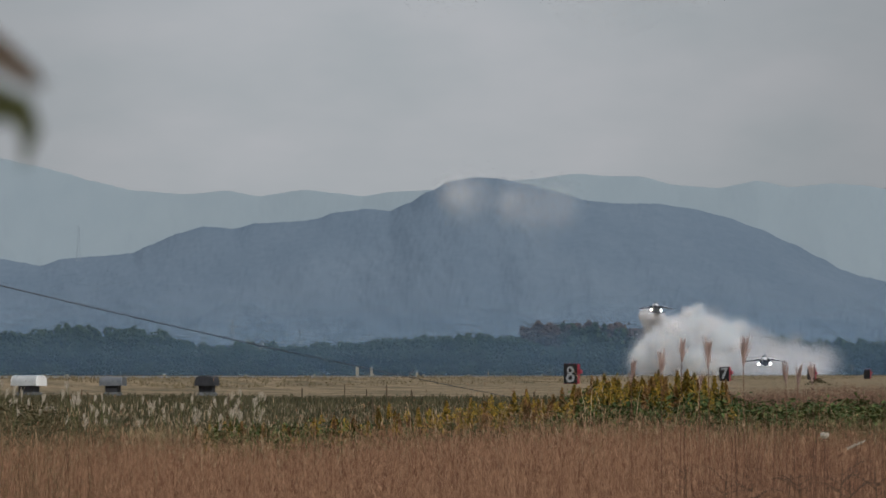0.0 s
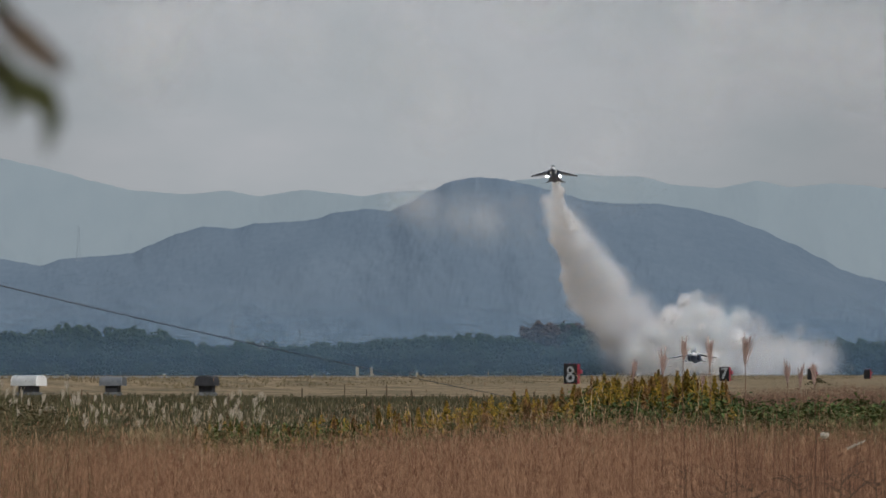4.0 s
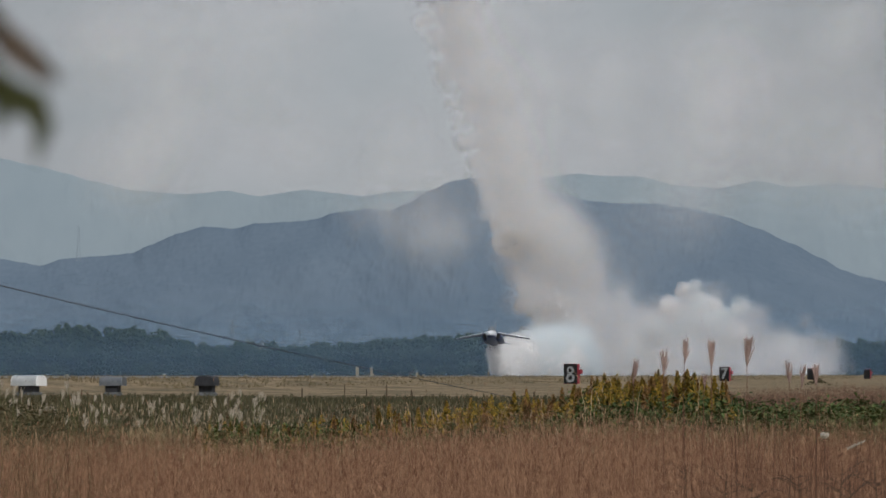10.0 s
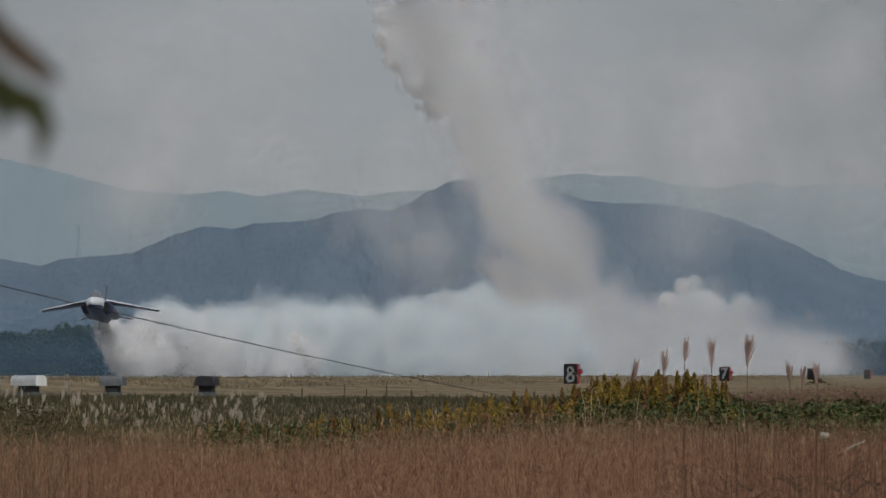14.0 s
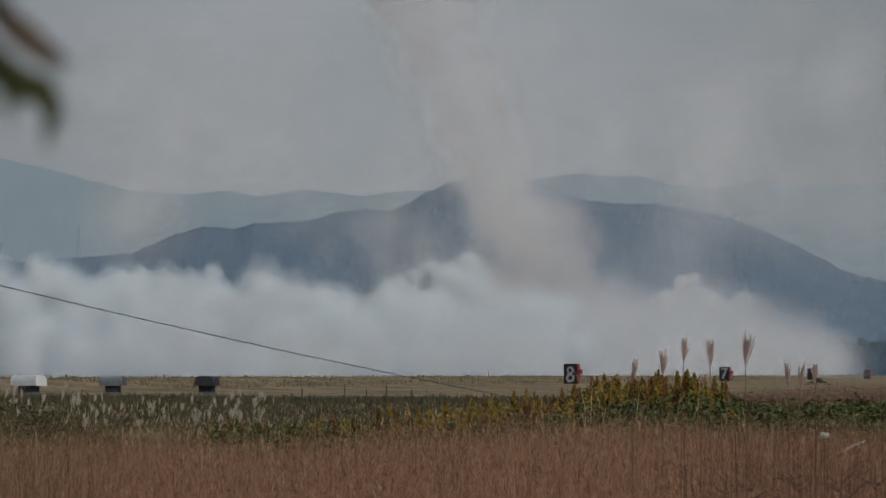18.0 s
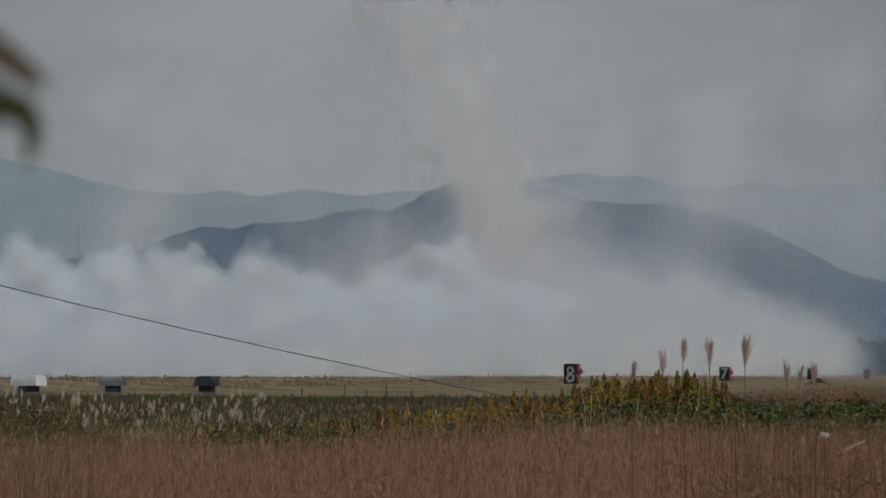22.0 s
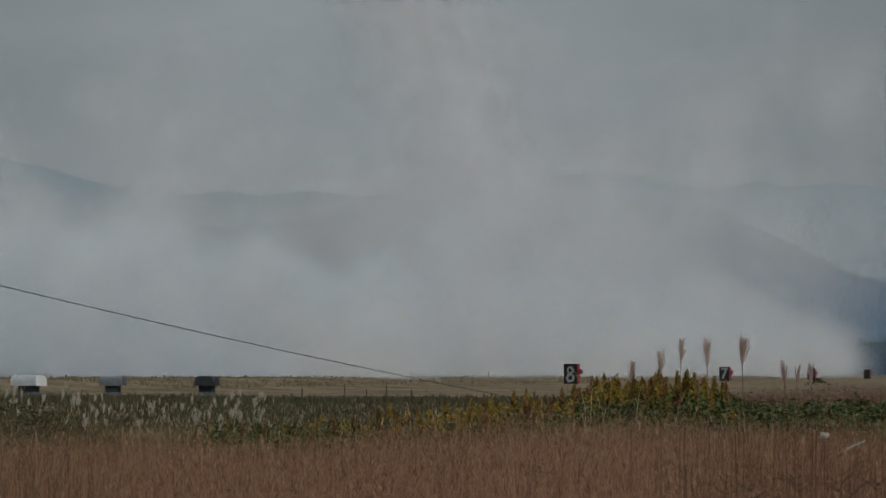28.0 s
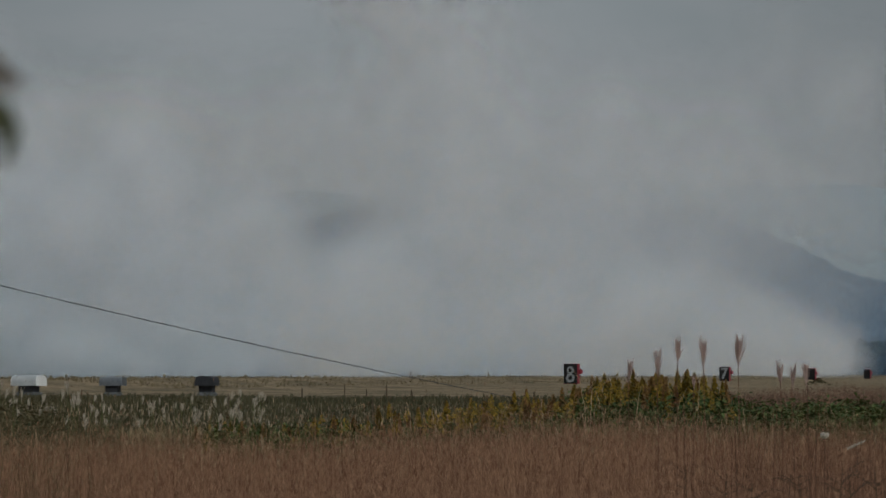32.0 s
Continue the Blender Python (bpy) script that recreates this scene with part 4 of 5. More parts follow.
def wing(bm, root_le, root_chord, tip_le, tip_chord, thick):
    rings = []
    for le, c, t in ((root_le, root_chord, thick), (tip_le, tip_chord, thick * 0.5)):
        le = Vector(le)
        prof = [(0, 0), (0.1, 0.45), (0.35, 0.6), (0.7, 0.3), (1, 0.02), (0.7, -0.2), (0.35, -0.4), (0.1, -0.35)]
        rings.append([bm.verts.new(le + Vector((0, c * a, t * b))) for a, b in prof])
    a, b = rings
    for k in range(8):
        bm.faces.new((a[k], a[(k + 1) % 8], b[(k + 1) % 8], b[k]))
    bm.faces.new(a)
    bm.faces.new(b[::-1])
    bmesh.ops.recalc_face_normals(bm, faces=bm.faces)


def make_jet(label):
    root = new("jet_trainer")
    bm = bmesh.new()
    loft(bm, [(-6.5, 0.03, 0.03, -0.25), (-6.1, 0.22, 0.2, -0.22), (-5.2, 0.5, 0.45, -0.12), (-4.0, 0.66, 0.66, 0.0), (-2.5, 0.72, 0.8, 0.05), (0, 0.75, 0.85, 0.1), (3, 0.7, 0.75, 0.12), (5.4, 0.45, 0.45, 0.2), (6.3, 0.12, 0.15, 0.3)])
    part("fuselage", bm, M_JETWHITE, root, smooth=True)
    bm = bmesh.new()
    loft(bm, [(-6.2, 0.12, 0.06, -0.36), (-5.2, 0.46, 0.3, -0.32), (-4.0, 0.66, 0.5, -0.28), (0, 0.8, 0.62, -0.3), (4, 0.6, 0.45, -0.22), (5.5, 0.3, 0.2, 0)])
    part("belly", bm, M_BLUE, root, "dark blue underside", smooth=True)
    bm = bmesh.new()
    loft(bm, [(-4.9, 0.08, 0.05, 0.34), (-4.2, 0.4, 0.45, 0.5), (-3.2, 0.47, 0.68, 0.62), (-2.0, 0.46, 0.66, 0.7), (-0.9, 0.3, 0.4, 0.75), (-0.2, 0.1, 0.1, 0.8)])
    part("canopy", bm, M_GLASS, root, "tinted bubble canopy", smooth=True)
    for s in (-1, 1):
        bm = bmesh.new()
        loft(bm, [(-2.7, 0.34, 0.46, -0.12), (-1.5, 0.42, 0.52, -0.12), (1, 0.45, 0.55, -0.1), (3.0, 0.42, 0.48, -0.05), (4.4, 0.3, 0.34, 0)])
        bmesh.ops.translate(bm, vec=(s * 0.92, 0, 0), verts=bm.verts)
        nac = part("engine_nacelle", bm, M_BLUE, root, "dark blue engine nacelle", smooth=True)
        # a flat black disc stands in for the shade inside the intake
        bm = bmesh.new()
        loft(bm, [(-2.74, 0.27, 0.38, -0.12), (-2.705, 0.27, 0.38, -0.12)])
        bmesh.ops.translate(bm, vec=(s * 0.92, 0, 0), verts=bm.verts)
        part("intake", bm, M_BLACK, nac, "black disc for the shaded intake mouth")
        bm = bmesh.new()
        wing(bm, (s * 0.7, -1.6, 0.55), 3.0, (s * 4.97, 0.6, 0.0), 1.2, 0.3)
        part("wing", bm, M_JETWHITE, root, "white drooping wing with dark blue underside", under=M_BLUE)
        bm = bmesh.new()
        wing(bm, (s * 0.5, 4.2, 0.15), 1.5, (s * 2.2, 5.3, -0.15), 0.7, 0.14)
        part("tailplane", bm, M_BLUE, root)
        bm = bmesh.new()
        bmesh.ops.create_uvsphere(bm, u_segments=10, v_segments=6, radius=0.27)
        lamp = part("landing_light", bm, M_LIGHT, root, "bright landing light")
        lamp.location = (s * 1.38, -1.6, -0.85)
    bm = bmesh.new()
    a = [(0.06, 2.6, 0.6), (0.02, 4.7, 2.75), (0.015, 5.9, 2.75), (0.05, 5.7, 0.5)]
    vs = [bm.verts.new((x, y, z)) for x, y, z in a] + [bm.verts.new((-x, y, z)) for x, y, z in a]
    bm.faces.new(vs[:4])
    bm.faces.new(vs[4:][::-1])
    for k in range(4):
        bm.faces.new((vs[k], vs[(k + 1) % 4], vs[4 + (k + 1) % 4], vs[4 + k]))
    bmesh.ops.recalc_face_normals(bm, faces=bm.faces)
    part("fin", bm, M_FIN, root, "grey-blue fin")
    return tagged(root, label, "aircraft", "display team jets")


def path(rows, t):
    """Place on a path of rows (t, x, y, z), smoothly between them."""
    if t <= rows[0][0]:
        a, b = rows[0], rows[1]
    else:
        k = 0
        while k < len(rows) - 2 and rows[k + 1][0] < t:
            k += 1
        a, b = rows[k], rows[k + 1]
    f = (t - a[0]) / (b[0] - a[0])
    return Vector([p + (q - p) * f for p, q in zip(a[1:], b[1:])])


def bearing_rows(rows):
    return [(t, *mils(u, v, d)) for t, u, v, d in rows]


LEAD = bearing_rows([(-4, 34, 2, 2640), (-2, 28.5, 3.4, 2570), (0, 23.6, 7.3, 2500), (1, 20.5, 10.4, 2380), (2, 18, 13.2, 2250), (3, 15.5, 16.9, 2110), (3.5, 13.8, 19.2, 2030), (5.5, 8.2, 35.3, 1660), (6, 6.4, 41.1, 1580),
                     (7, 3, 53, 1480), (9, -5, 80, 1340), (12, -18, 120, 1200)]) + [(32.0, -150.0, 300.0, 900.0)]
SECOND = bearing_rows([(0, 35.6, 1.45, 2167), (3, 29.9, 1.7, 1900), (6, 22.9, 2.4, 1644), (9, 11.4, 3.45, 1349), (11, -1.7, 4.6, 1118), (13, -22.1, 5.3, 884), (14, -38, 7.2, 765), (14.5, -47.5, 7.7, 701)]) + [(17.0, -57.0, 386.0, 11.0), (20.0, -86.0, 0.0, 24.0), (32.0, -205.0, -1580.0, 90.0)]


# ---- smoke ----
def puff_mesh(seed, fine=3, rough=0.34):
    verts, faces = [], []
    for k, r in enumerate((0.25, 0.42, 0.57, 0.7, 0.82, 0.92, 1.0)):
        bm = bmesh.new()
        bmesh.ops.create_icosphere(bm, subdivisions=fine, radius=1.0)
        base = len(verts)
        for v in bm.verts:
            c = v.co
            q = 1 + rough * noise.fractal(c * 1.25 + Vector((seed * 7.1, 0, k * 0.55)), 0.75, 2.0, fine + 1)
            verts.append(c * r * q)
        for f in bm.faces:
            faces.append([base + v.index for v in f.verts])
        bm.free()
    me = bpy.data.meshes.new("smoke_puff")
    me.from_pydata(verts, [], faces)
    me.polygons.foreach_set("use_smooth", [True] * len(me.polygons))
    return me


# top of the leader's low bank and the rate at which the second bank climbs, by bearing
LOW_TOP = [(20, 4.5), (22.5, 6.5), (24, 8.5), (26, 11.0), (28.5, 13.5), (30, 12.0), (32, 10.0), (36, 9.0), (40, 7.0), (43, 5.0), (46, 3.0)]
RISE = [(-60, 1.5), (-35, 1.3), (-20, 0.85), (-12, 0.5), (-6, 0.5), (-1, 0.8), (2, 1.45), (6, 1.3), (9, 0.8), (24, 0.9), (36, 0.6), (46, 0.3)]


def along(keys, u):
    k = 0
    while k < len(keys) - 2 and keys[k + 1][0] < u:
        k += 1
    (ua, va), (ub, vb) = keys[k], keys[k + 1]
    return va + (vb - va) * min(1, max(0, (u - ua) / (ub - ua)))


PUFFS = []   # settle where they were let go, then drift
RIDERS = []  # fresh smoke that streams behind a jet


def build_smoke():
    rng = random.Random(21)
    mats = (M_SMOKE, M_TRAIL, M_HAZE, M_JETSMOKE, M_OLD, M_WISP, M_MID, M_VEIL, M_AIR, M_BILLOW)
    crisp = (M_SMOKE, M_JETSMOKE, M_BILLOW)
    shapes = {m.name: [puff_mesh(i + 10 * j, 4 if m in crisp else 3, 0.5 if m in crisp else 0.16 if m is M_VEIL else 0.38) for i in range(5)] for j, m in enumerate(mats)}
    for m in mats:
        for me in shapes[m.name]:
            me.materials.append(m)

    def cloud(name, label):
        return tagged(new(name), label, "smoke")

    def puff(root, m, r, tall=1.0):
        ob = new("smoke_puff", rng.choice(shapes[m.name]))
        ob.parent = root
        ob.scale = (r * rng.uniform(0.9, 1.2), r * rng.uniform(0.9, 1.2), r * rng.uniform(0.85, 1.1) * tall)
        return ob

    def disc():
        a, q = rng.uniform(0, math.tau), rng.random() ** 0.5
        return Vector((math.cos(a) * q, math.sin(a) * q, 0))

    # the leader's trail: a fresh stream behind the jet, then wide puffs that blow to the side and thin out
    trail = cloud("smoke_trail", "tall cream-white smoke trail behind the climbing jet")
    for k in range(95):
        lag = 0.07 + 3.0 * ((k + rng.random()) / 95) ** 1.15
        r = 0.55 + 1.35 * lag
        off = disc() * (0.2 + 1.5 * lag) + Vector((-5.2 * (1 - math.exp(-lag / 0.9)), 0, -0.6 - 0.4 * lag))
        RIDERS.append((puff(trail, M_JETSMOKE if rng.random() > lag / 1.7 else M_MID, r * rng.uniform(0.85, 1.15)), LEAD, lag, off, -9.0, r))
    for k in range(240):
        when = 2.0 + 8.0 * (k + rng.random()) / 240
        r = rng.uniform(3.4, 6.2)
        o = path(LEAD, when) + Vector((-5.0, 0, 0))
        PUFFS.append((puff(trail, M_TRAIL, r, 1.25), when + rng.uniform(0.9, 2.2), o, disc() + Vector((0, 0, rng.uniform(-0.5, 0.5))), r, 3.4, rng.uniform(0.15, 0.5), rng.gauss(0.1, 0.35), -1.5, None))
    for k in range(460):  # firm billows on the windward side
        when = -2.6 + 11.4 * (k + rng.random()) / 460 if k % 3 else -1.6 + 4.2 * rng.random()
        r = rng.uniform(1.0, 2.3)
        o = path(LEAD, when) + Vector((-4.2, 0, -1.0))
        side = Vector((-1 + 1.35 * rng.random() ** 1.5, rng.uniform(-0.8, 0.8), rng.uniform(-0.35, 0.35)))
        PUFFS.append((puff(trail, M_BILLOW if when < 3.0 else M_MID, r, 1.1), when + rng.uniform(0.25, 0.8), o, side, r, 4.2, 0.45, rng.uniform(-0.1, 0.2), -1.8 - 1.7 * smoothstep(2.4, 0.4, when), ("lift", 4.8) if when > 0.6 else ("settle", 5.0)))
    for k in range(210):
        q = (k + rng.random()) / 210
        when = -3.0 + 5.6 * q
        r = rng.uniform(3.8, 7.0)
        o = path(LEAD, when) + Vector((-4.0, 0, -1.5))
        PUFFS.append((puff(trail, M_OLD, r, 1.15), when + rng.uniform(1.0, 2.2), o, disc() * 1.25 + Vector((-0.3, 0, rng.uniform(-0.7, 0.45))), r, 9.0 - 3.8 * q, 0.5, max(0, rng.gauss(0, 0.35)), -1.3 - 1.2 * smoothstep(2.4, 0.4, when), None))
    for k in range(120):
        when = 1.8 + 7.8 * (k + rng.random()) / 120
        r = rng.uniform(7, 11)
        o = path(LEAD, when) + Vector((-5.0, 0, 0))
        PUFFS.append((puff(trail, M_VEIL, r, 1.2), when + rng.uniform(2.5, 7), o, disc() + Vector((0, 0, rng.uniform(-0.5, 0.5))), r, 4.5, 0.3, rng.gauss(0.1, 0.4), -1.5, None))
    # smoke that the leader left low over the runway
    low = cloud("runway_smoke", "low white smoke bank over the runway")
    for k in range(230):
        d = rng.uniform(2400, 2600)
        u = 23.2 + 19 * rng.random() ** 1.15
        o = mils(u, 0, d)
        r = rng.uniform(3.2, 6.0)
        q = rng.random()
        o.z = 0.8 + q * max(1.5, along(LOW_TOP, u) - r * 0.6)
        PUFFS.append((puff(low, M_OLD if u < 34 or k % 2 else M_TRAIL, r), -3.5, o, Vector((rng.uniform(-1, 1), rng.uniform(-1, 1), rng.uniform(-0.1, 0.3))), r, 3.0, 0.35, (1.9 - 0.9 * smoothstep(30, 43, u)) * q * rng.uniform(0.3, 1), -0.35, ("settle", 9.0)))
    for k in range(120):
        d = rng.uniform(2420, 2540)
        u = 22.4 + 10 * rng.random()
        o = mils(u, 0, d)
        r = rng.uniform(1.6, 3.4)
        q = rng.random() ** 0.7
        o.z = 0.8 + q * max(1.5, along(LOW_TOP, u) * rng.uniform(0.85, 1.1) - r * 0.6)
        PUFFS.append((puff(low, M_BILLOW if rng.random() < 0.5 else M_SMOKE, r), -3.5, o, Vector((rng.uniform(-1, 1), rng.uniform(-1, 1), rng.uniform(-0.1, 0.3))), r, 3.0, 0.15, 1.7 * q * rng.uniform(0.7, 1) * smoothstep(21, 27, u), -0.2, ("settle", 9.0)))
    # the second jet's bank
    bank = cloud("smoke_bank", "thick white smoke bank behind the low jet")
    for k in range(70):
        lag = 0.04 + 1.4 * ((k + rng.random()) / 70) ** 1.4
        r = min(2.5, 0.7 + 3.2 * lag)
        off = disc() * (0.15 + 1.4 * lag) + Vector((-0.3, 0, -1.3 - rng.random() * 3.4 * min(1, lag * 6)))
        RIDERS.append((puff(bank, M_JETSMOKE, r * rng.uniform(0.8, 1.1)), SECOND, lag, off, 8.1, r))
    for k in range(560):
        when = 7.9 + 7.8 * (k + rng.random()) / 560
        top = k % 3 == 0
        r = rng.uniform(1.0, 2.1) if top else rng.uniform(1.6, 3.2)
        o = path(SECOND, when)
        u = o.x / o.y * 1000
        q = rng.uniform(0.75, 1.05) if top else rng.random()
        o.z = 0.7 + q * (o.z - 0.7)
        lumpy = 1 + 0.55 * noise.noise((u * 0.45, 3.3, 0)) + 0.3 * noise.noise((u * 1.1, 8.3, 0))
        lumpy += (1.25 - lumpy) * smoothstep(-1, 2, u) * smoothstep(10, 7, u)
        up = along(RISE, u) * q * q * lumpy * rng.uniform(0.6, 1.0) if rng.random() < 0.75 else 0.05
        PUFFS.append((puff(bank, M_SMOKE, r), when + rng.uniform(0.35, 0.9), o, disc() * 0.9 + Vector((0, 0, 0.3 * q)), r, 2.4, 0.16, up * (1.3 - 0.65 * smoothstep(-22, -36, u)), -0.7, ("settle", 7.0)))
    # haze that rises out of the bank and fills the air
    haze = cloud("smoke_haze", "thin grey smoke haze drifting over the field")
    for k in range(420):
        u = -58 + 102 * rng.random() ** 1.15
        nearest = 66 / (RUN - u / 1000)
        d = max(640, nearest * 0.86) + (120 if k % 2 else 900) * rng.random()
        r = min(rng.uniform(5, 9) * d / 1000, 11)
        born = max(12.5 + 14.5 * rng.random() ** 1.2, 11.5 + (11.4 - u) * 0.093)
        o = mils(u, 0, d)
        if k % 2:  # the nearer share comes late
            born = max(born, 18 + 9 * rng.random())
        o.z = -r * 0.4
        lumpy = 1 + 0.4 * noise.noise((u * 0.3, 5.1, 0))
        goal = along(RISE, u) * 17 * lumpy * d / max(700, nearest * 0.9)
        PUFFS.append((puff(haze, M_HAZE, r), born, o, Vector((rng.uniform(-0.5, 0.5), 0, rng.uniform(0, 1))), r, 4.0, 0.1, rng.uniform(0.2, 1.0) * goal / (33 - born), -0.4, None))
    veil = cloud("smoke_veil", "wide faint smoke veil that greys out the hills")
    for k in range(150):
        d = rng.uniform(1500, 2350)
        u = -54 + 98 * rng.random() ** 1.3
        r = rng.uniform(13, 20)
        born = rng.uniform(12.5, 23) + 3 * smoothstep(0, -40, u)
        o = mils(u, 0, d)
        o.z = -r * 0.5
        goal = rng.uniform(5, 27) * d / 1000 - 6 * smoothstep(24, 36, u)
        PUFFS.append((puff(veil, M_VEIL, r), born, o, Vector((rng.uniform(-0.5, 0.5), 0, 0.4)), r, 4.0, 0.1, (goal + r * 0.5) / (31 - born), -0.4, None))
    for k in range(32):
        d = rng.uniform(1500, 2300)
        u = rng.uniform(-9, 31)
        r = rng.uniform(12, 19)
        born = rng.uniform(8, 16) + 5 * smoothstep(12, 0, u)
        o = mils(u, 0, d)
        o.z = -r * 0.5
        goal = rng.uniform(7, 20) * d / 1000
        PUFFS.append((puff(veil, M_VEIL, r), born, o, Vector((rng.uniform(-0.5, 0.5), 0, 0.4)), r, 4.0, 0.1, (goal + r * 0.5) / (28 - born), -0.3, None))

    for k in range(64):  # soft smoke over the leader's bank as it spreads
        d = rng.uniform(2150, 2390)
        u = rng.uniform(22, 42)
        r = rng.uniform(7, 11)
        born = rng.uniform(4, 18)
        o = mils(u, 0, d)
        o.z = -r * 0.5
        goal = max(3, along(LOW_TOP, u) * rng.uniform(0.2, 1.9))
        PUFFS.append((puff(veil, M_OLD, r), born, o, Vector((rng.uniform(-0.3, 0.7), 0, 0.2)), r, 4.0, 0.15, (goal + r * 0.5) / 7, -0.1, ("settle", 7.0)))
    for k in range(58):  # smoke from overhead that sinks before the far range
        d = rng.uniform(1800, 2400)
        u = rng.uniform(-54, 48)
        r = rng.uniform(14, 20)
        PUFFS.append((puff(veil, M_VEIL, r), -2.0, mils(u, rng.uniform(60, 78), d), Vector((rng.uniform(-0.5, 0.5), 0, 0)), r, 4.0, 0.1, -rng.uniform(13.5, 16.5), -0.5, ("settle", 6.8)))
    # added blue shells stand in for the distance haze before the tree belt
    air = cloud("ground_haze", "blue shells added as distance haze before the tree belt")
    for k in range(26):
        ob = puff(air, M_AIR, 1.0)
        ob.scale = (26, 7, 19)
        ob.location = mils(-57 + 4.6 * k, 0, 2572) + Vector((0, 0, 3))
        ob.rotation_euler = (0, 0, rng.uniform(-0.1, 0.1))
    # old wisps before the hill
    wisps = cloud("smoke_wisp", "faint wisps of old smoke before the hill")
    for k in range(26):
        u, v, w = ((2.2, 20.3, 1.3), (11.2, 19.4, 1.6), (7.5, 20.0, 1.2))[(0, 1, 0, 1, 2)[k % 5]]
        r = rng.uniform(3.0, 5.5)
        PUFFS.append((puff(wisps, M_WISP, r, 1.2), -1.0, mils(u + rng.gauss(0, w) + 1, v + rng.gauss(0, 0.8), 1600), Vector((rng.uniform(-1, 1), 0, rng.uniform(-0.8, 0.2))), r, 2.5, 0.35, -0.3, -2.6, None))


def puff_rows(born, o, spread, r, width, growth, rise, wind, late):
    """Let go at o, the puff spreads and drifts; late on it settles, or is drawn up the column."""
    kind, span = late or ("", 1.0)

    def at(t):
        age = max(0, t - born)
        g = width * (1 - math.exp(-age / 2.2)) + growth * age
        up = rise * span * (1 - math.exp(-age / span)) if kind == "settle" else rise * age
        slope = Vector((-0.6, -14.0, 1.0)) * (0.7 * max(0, age - span) ** 2 if kind == "lift" else 0)
        p = o + slope + spread * g + Vector((wind * 9 * (1 - math.exp(-age / 9)), 0, up))
        return Vector((p.x, p.y, max(p.z, r * 0.2)))
    rows = []
    if born > 0.2:
        born = round(born * FPS) / FPS
        hidden = Vector((o.x, o.y, -r * 1.6 - 1))
        rows += [(0.0, hidden), (born - 1 / FPS, hidden)]
        marks = [0.0, 0.6, 1.3, 2.4, 4, 7, 11, 16, 22]
        rows += [(born + m, at(born + m)) for m in marks if born + m < 31.5]
    else:
        rows += [(t, at(t)) for t in (0, 1, 2, 3.5, 5.5, 8, 12, 17, 24)]
    rows.append((32.0, at(32.0)))
    return rows


def rider_rows(way, lag, off, begin, r):
    rows = []
    if begin > 0:
        o = path(way, begin)
        rows += [(0.0, Vector((o.x, o.y, -r * 1.6 - 1))), (begin + lag - 0.05, Vector((o.x, o.y, -r * 1.6 - 1)))]
        t = begin + lag
    else:
        t = 0.0
    while t < 18:
        p = path(way, t - lag) + off
        rows.append((t, Vector((p.x, p.y, max(p.z, r * 0.3)))))
        t += 0.5
    p = path(way, 32.0 - lag) + off
    rows.append((32.0, p))
    return rows


# ---- near leaves, bird ----
def build_sprig():
    root = new("leaf_sprig")
    def leaf(pts, w, mat, name):
        bm = bmesh.new()
        pts = [(x * 0.0001, z * 0.0001) for x, z in pts]
        w *= 0.0001
        n = len(pts)
        lo, hi = [], []
        for i, (x, z) in enumerate(pts):
            q = i / (n - 1)
            a = Vector(pts[max(0, i - 1)])
            b = Vector(pts[min(n - 1, i + 1)])
            t = (b - a).normalized()
            s = math.sin(math.pi * min(1, 0.12 + 0.88 * q) ** 0.8) * w + 0.0003
            lo.append(bm.verts.new((x - t.y * s, 0.002 * math.sin(q * 3), z + t.x * s)))
            hi.append(bm.verts.new((x + t.y * s, 0.003, z - t.x * s)))
        for i in range(n - 1):
            bm.faces.new((lo[i], lo[i + 1], hi[i + 1], hi[i]))
        bmesh.ops.solidify(bm, geom=bm.faces[:], thickness=0.0003)
        part(name, bm, mat, root)
    # about the tip of the curled leaf
    leaf([(-80, 225), (-40, 185), (5, 150), (35, 132)], 21, M_SPRIG_BROWN, "leaf")
    leaf([(-85, 145), (-40, 105), (-5, 95), (12, 60), (0, 5)], 24, M_SPRIG, "leaf")
    leaf([(-95, 170), (-70, 130), (-50, 95), (-60, 50)], 22, M_SPRIG, "leaf")
    leaf([(-100, 265), (-70, 225), (-45, 200)], 14, M_SPRIG, "leaf")
    bm = bmesh.new()
    tube(bm, [(-0.03, 0, 0.03), (-0.011, 0, 0.023), (-0.008, 0, 0.0145), (-0.0085, 0, 0.008)], [0.0006, 0.0005, 0.0004, 0.0003], 6)
    part("twig", bm, M_BARK, root)
    tagged(root, "sprig of green and brown leaves close to the lens", "leaf sprig")
    return root


def make_bird():
    root = new("bird")
    bm = bmesh.new()
    loft(bm, [(-0.1, 0.008, 0.008, 0.0), (-0.07, 0.02, 0.02, 0), (0.0, 0.03, 0.028, 0), (0.07, 0.016, 0.014, 0), (0.13, 0.03, 0.003, 0)], 8)
    part("body", bm, M_BIRD, root)
    for s in (-1, 1):
        bm = bmesh.new()
        wing(bm, (s * 0.02, -0.05, 0.01), 0.08, (s * 0.17, -0.0, 0.03), 0.02, 0.012)
        part("wing", bm, M_BIRD, root)
    return tagged(root, "small brown bird in flight", "bird")


build_ground()
build_hills()
build_trees()
build_grass()
build_goldenrod()
build_goldenrod_drift()
build_plumes()
build_near_stalks()
build_markers()
build_vents()
build_posts()
build_cable()
build_edge_lights()
build_masts()
jet_lead = make_jet("white and dark blue jet trainer climbing away")
jet_second = make_jet("white and dark blue jet trainer flying low over the runway")
build_smoke()
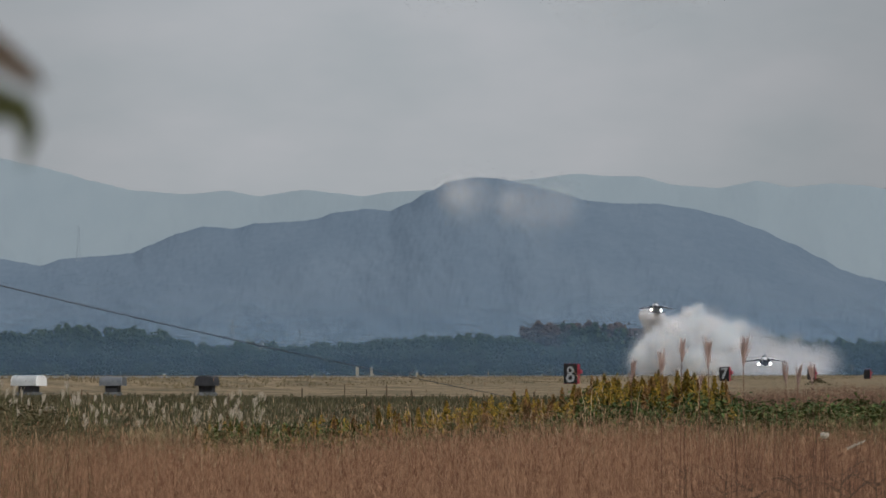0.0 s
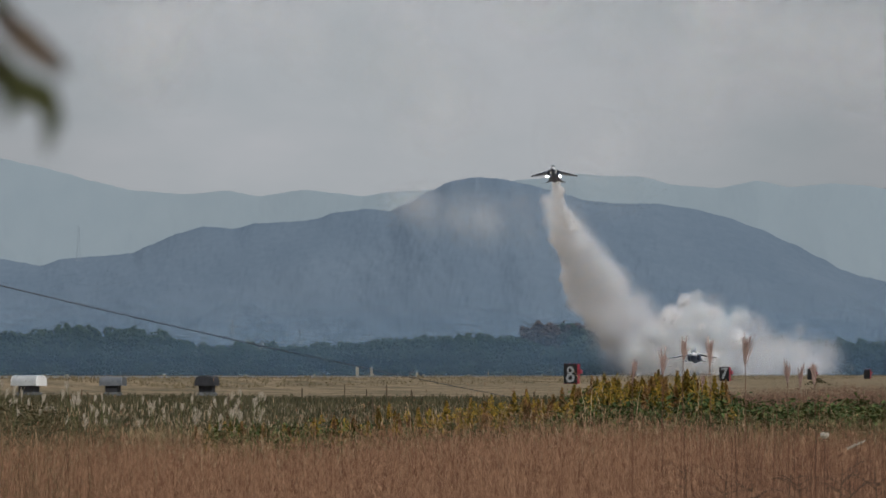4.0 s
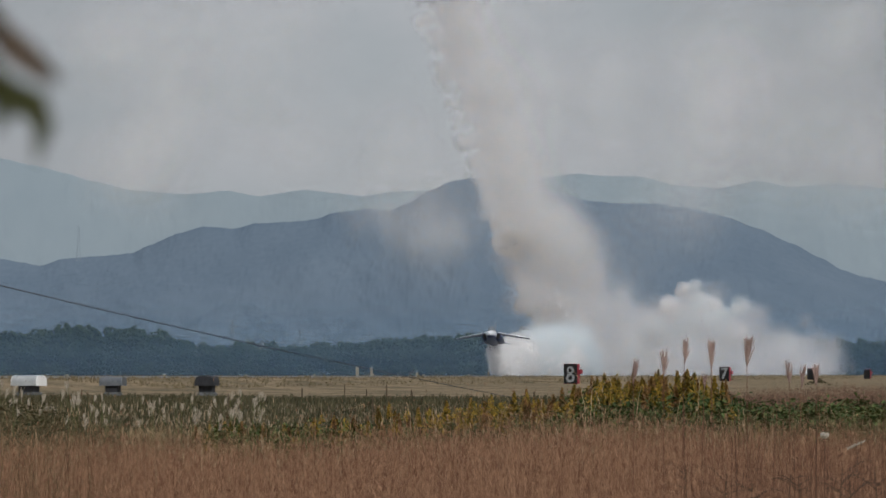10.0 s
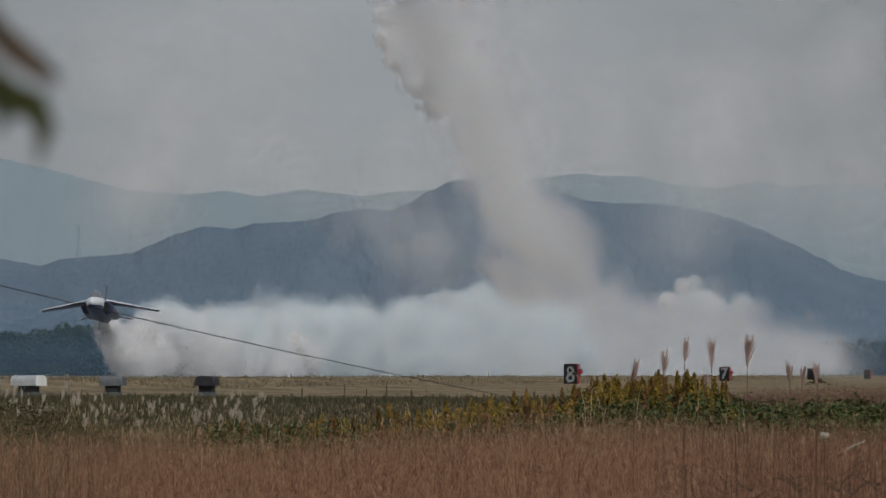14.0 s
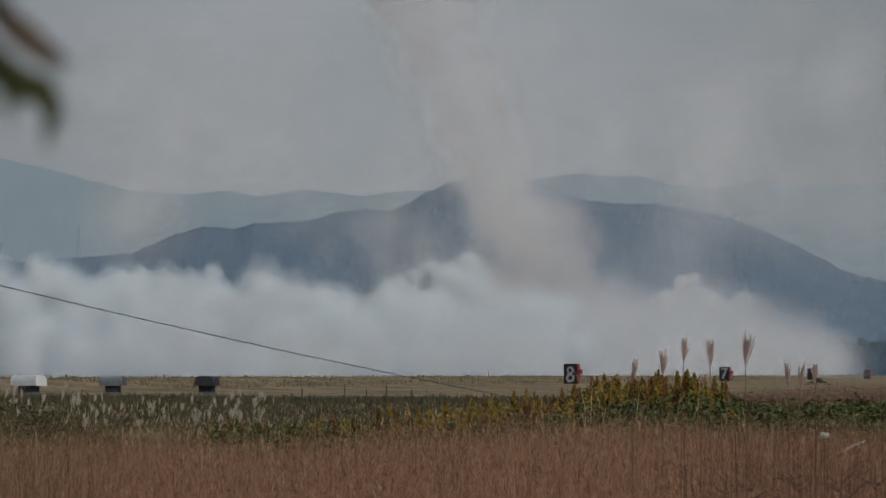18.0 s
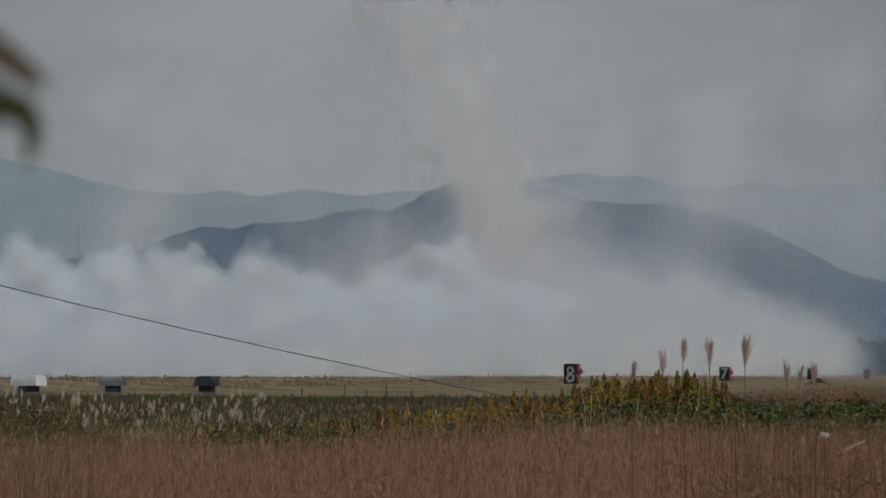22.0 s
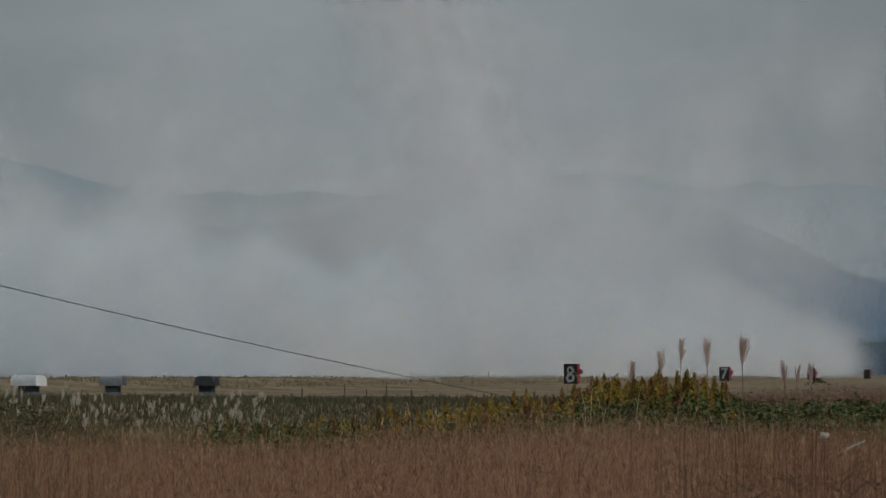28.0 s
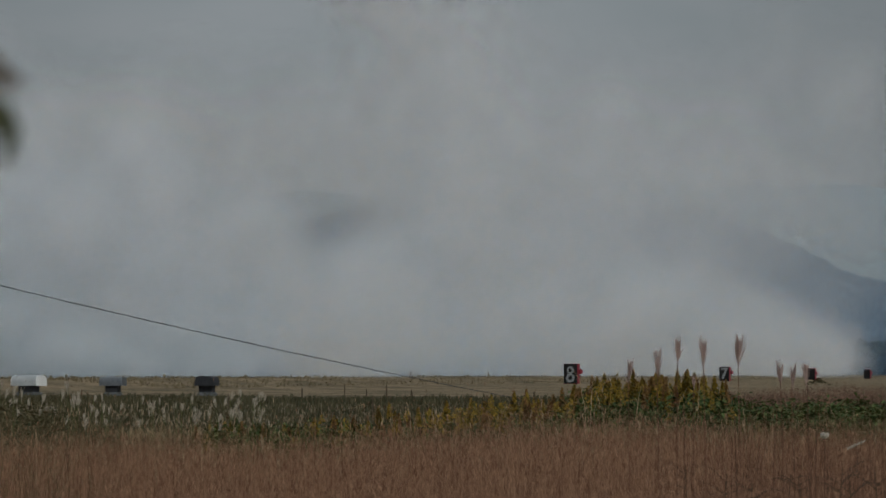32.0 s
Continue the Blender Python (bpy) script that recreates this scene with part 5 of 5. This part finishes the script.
sprig = build_sprig()
bird = make_bird()


def motions():
    walk(jet_lead, [(t, pose(x, y, z, -11 - min(5, 0.9 * max(0, t)), 0, -4.3)) for t, x, y, z in LEAD if t >= 0])
    walk(jet_second, [(t, pose(x, y, z, -7, 0, -4.3)) for t, x, y, z in SECOND])
    for lamp in [o for o in jet_second.children if o.name.startswith("landing_light")]:
        x, y, z = lamp.location
        walk(lamp, [(0.0, pose(x, y, z)), (1.2, pose(x, y, z)), (1.9, pose(math.copysign(0.92, x), 0.4, -0.1)), (32.0, pose(math.copysign(0.92, x), 0.4, -0.1))])
    for ob, *state in RIDERS:
        walk(ob, [(t, pose(p.x, p.y, p.z, 0, 0, 25 * t)) for t, p in rider_rows(*state)])
    for ob, *state in PUFFS:
        rng = random.Random(round(state[0] * 1000))
        a, spin = rng.uniform(0, 360), rng.uniform(-40, 40)
        walk(ob, [(t, pose(p.x, p.y, p.z, 0, 0, a + spin * t / 32)) for t, p in puff_rows(*state)])
    for i, (ob, x, y, z, amp) in enumerate(SWAYING):
        walk(ob, [(t, pose(x, y, z, 0, s * amp, 0)) for t, s in [(0, 0), (3, 0.3), (6, 0.4), (9, 0.6), (13, 0.8), (16, 0.5), (19, 0.4), (23, 0.2), (25, 0.0), (28, -0.2), (30, -0.6), (32, -1.0)]])
    rows = [(0, 40, 280), (1, 95, 225), (2, 78, 262), (3, 76, 252), (4.5, 80, 258), (6, 80, 265), (8, 74, 266), (9, 66, 270), (12, 60, 272), (13, 62, 275), (15, 68, 268), (17, 72, 258), (19, 85, 240), (20, 72, 256), (22, 46, 280), (23, 30, 290), (25, 16, 288), (26, -40, 290), (28, -60, 290), (29, -16, 287), (30, -12, 290), (32, 8, 285)]
    d = 1.4
    walk(sprig, [(t, pose(*mils((x - 784) / 16, (640 - y) / 16, d), 0, 3 * math.sin(t * 1.7), 0)) for t, x, y in rows])
    flight = [(18.2, -90, 575), (18.4, 70, 545), (18.6, 220, 518), (18.8, 390, 475), (19.0, 577, 405), (19.2, 745, 325), (19.4, 925, 250), (19.6, 1085, 155), (19.8, 1240, 45), (20.0, 1400, -60)]
    flight = [(0, -3000, 660)] + flight + [(32, 6000, -3000)]
    walk(bird, [(t, pose(*mils((x - 784) / 16, (663 - y) / 16, 220), 10, -25 * math.sin(i * 2.4), 75)) for i, (t, x, y) in enumerate(flight)])


motions()
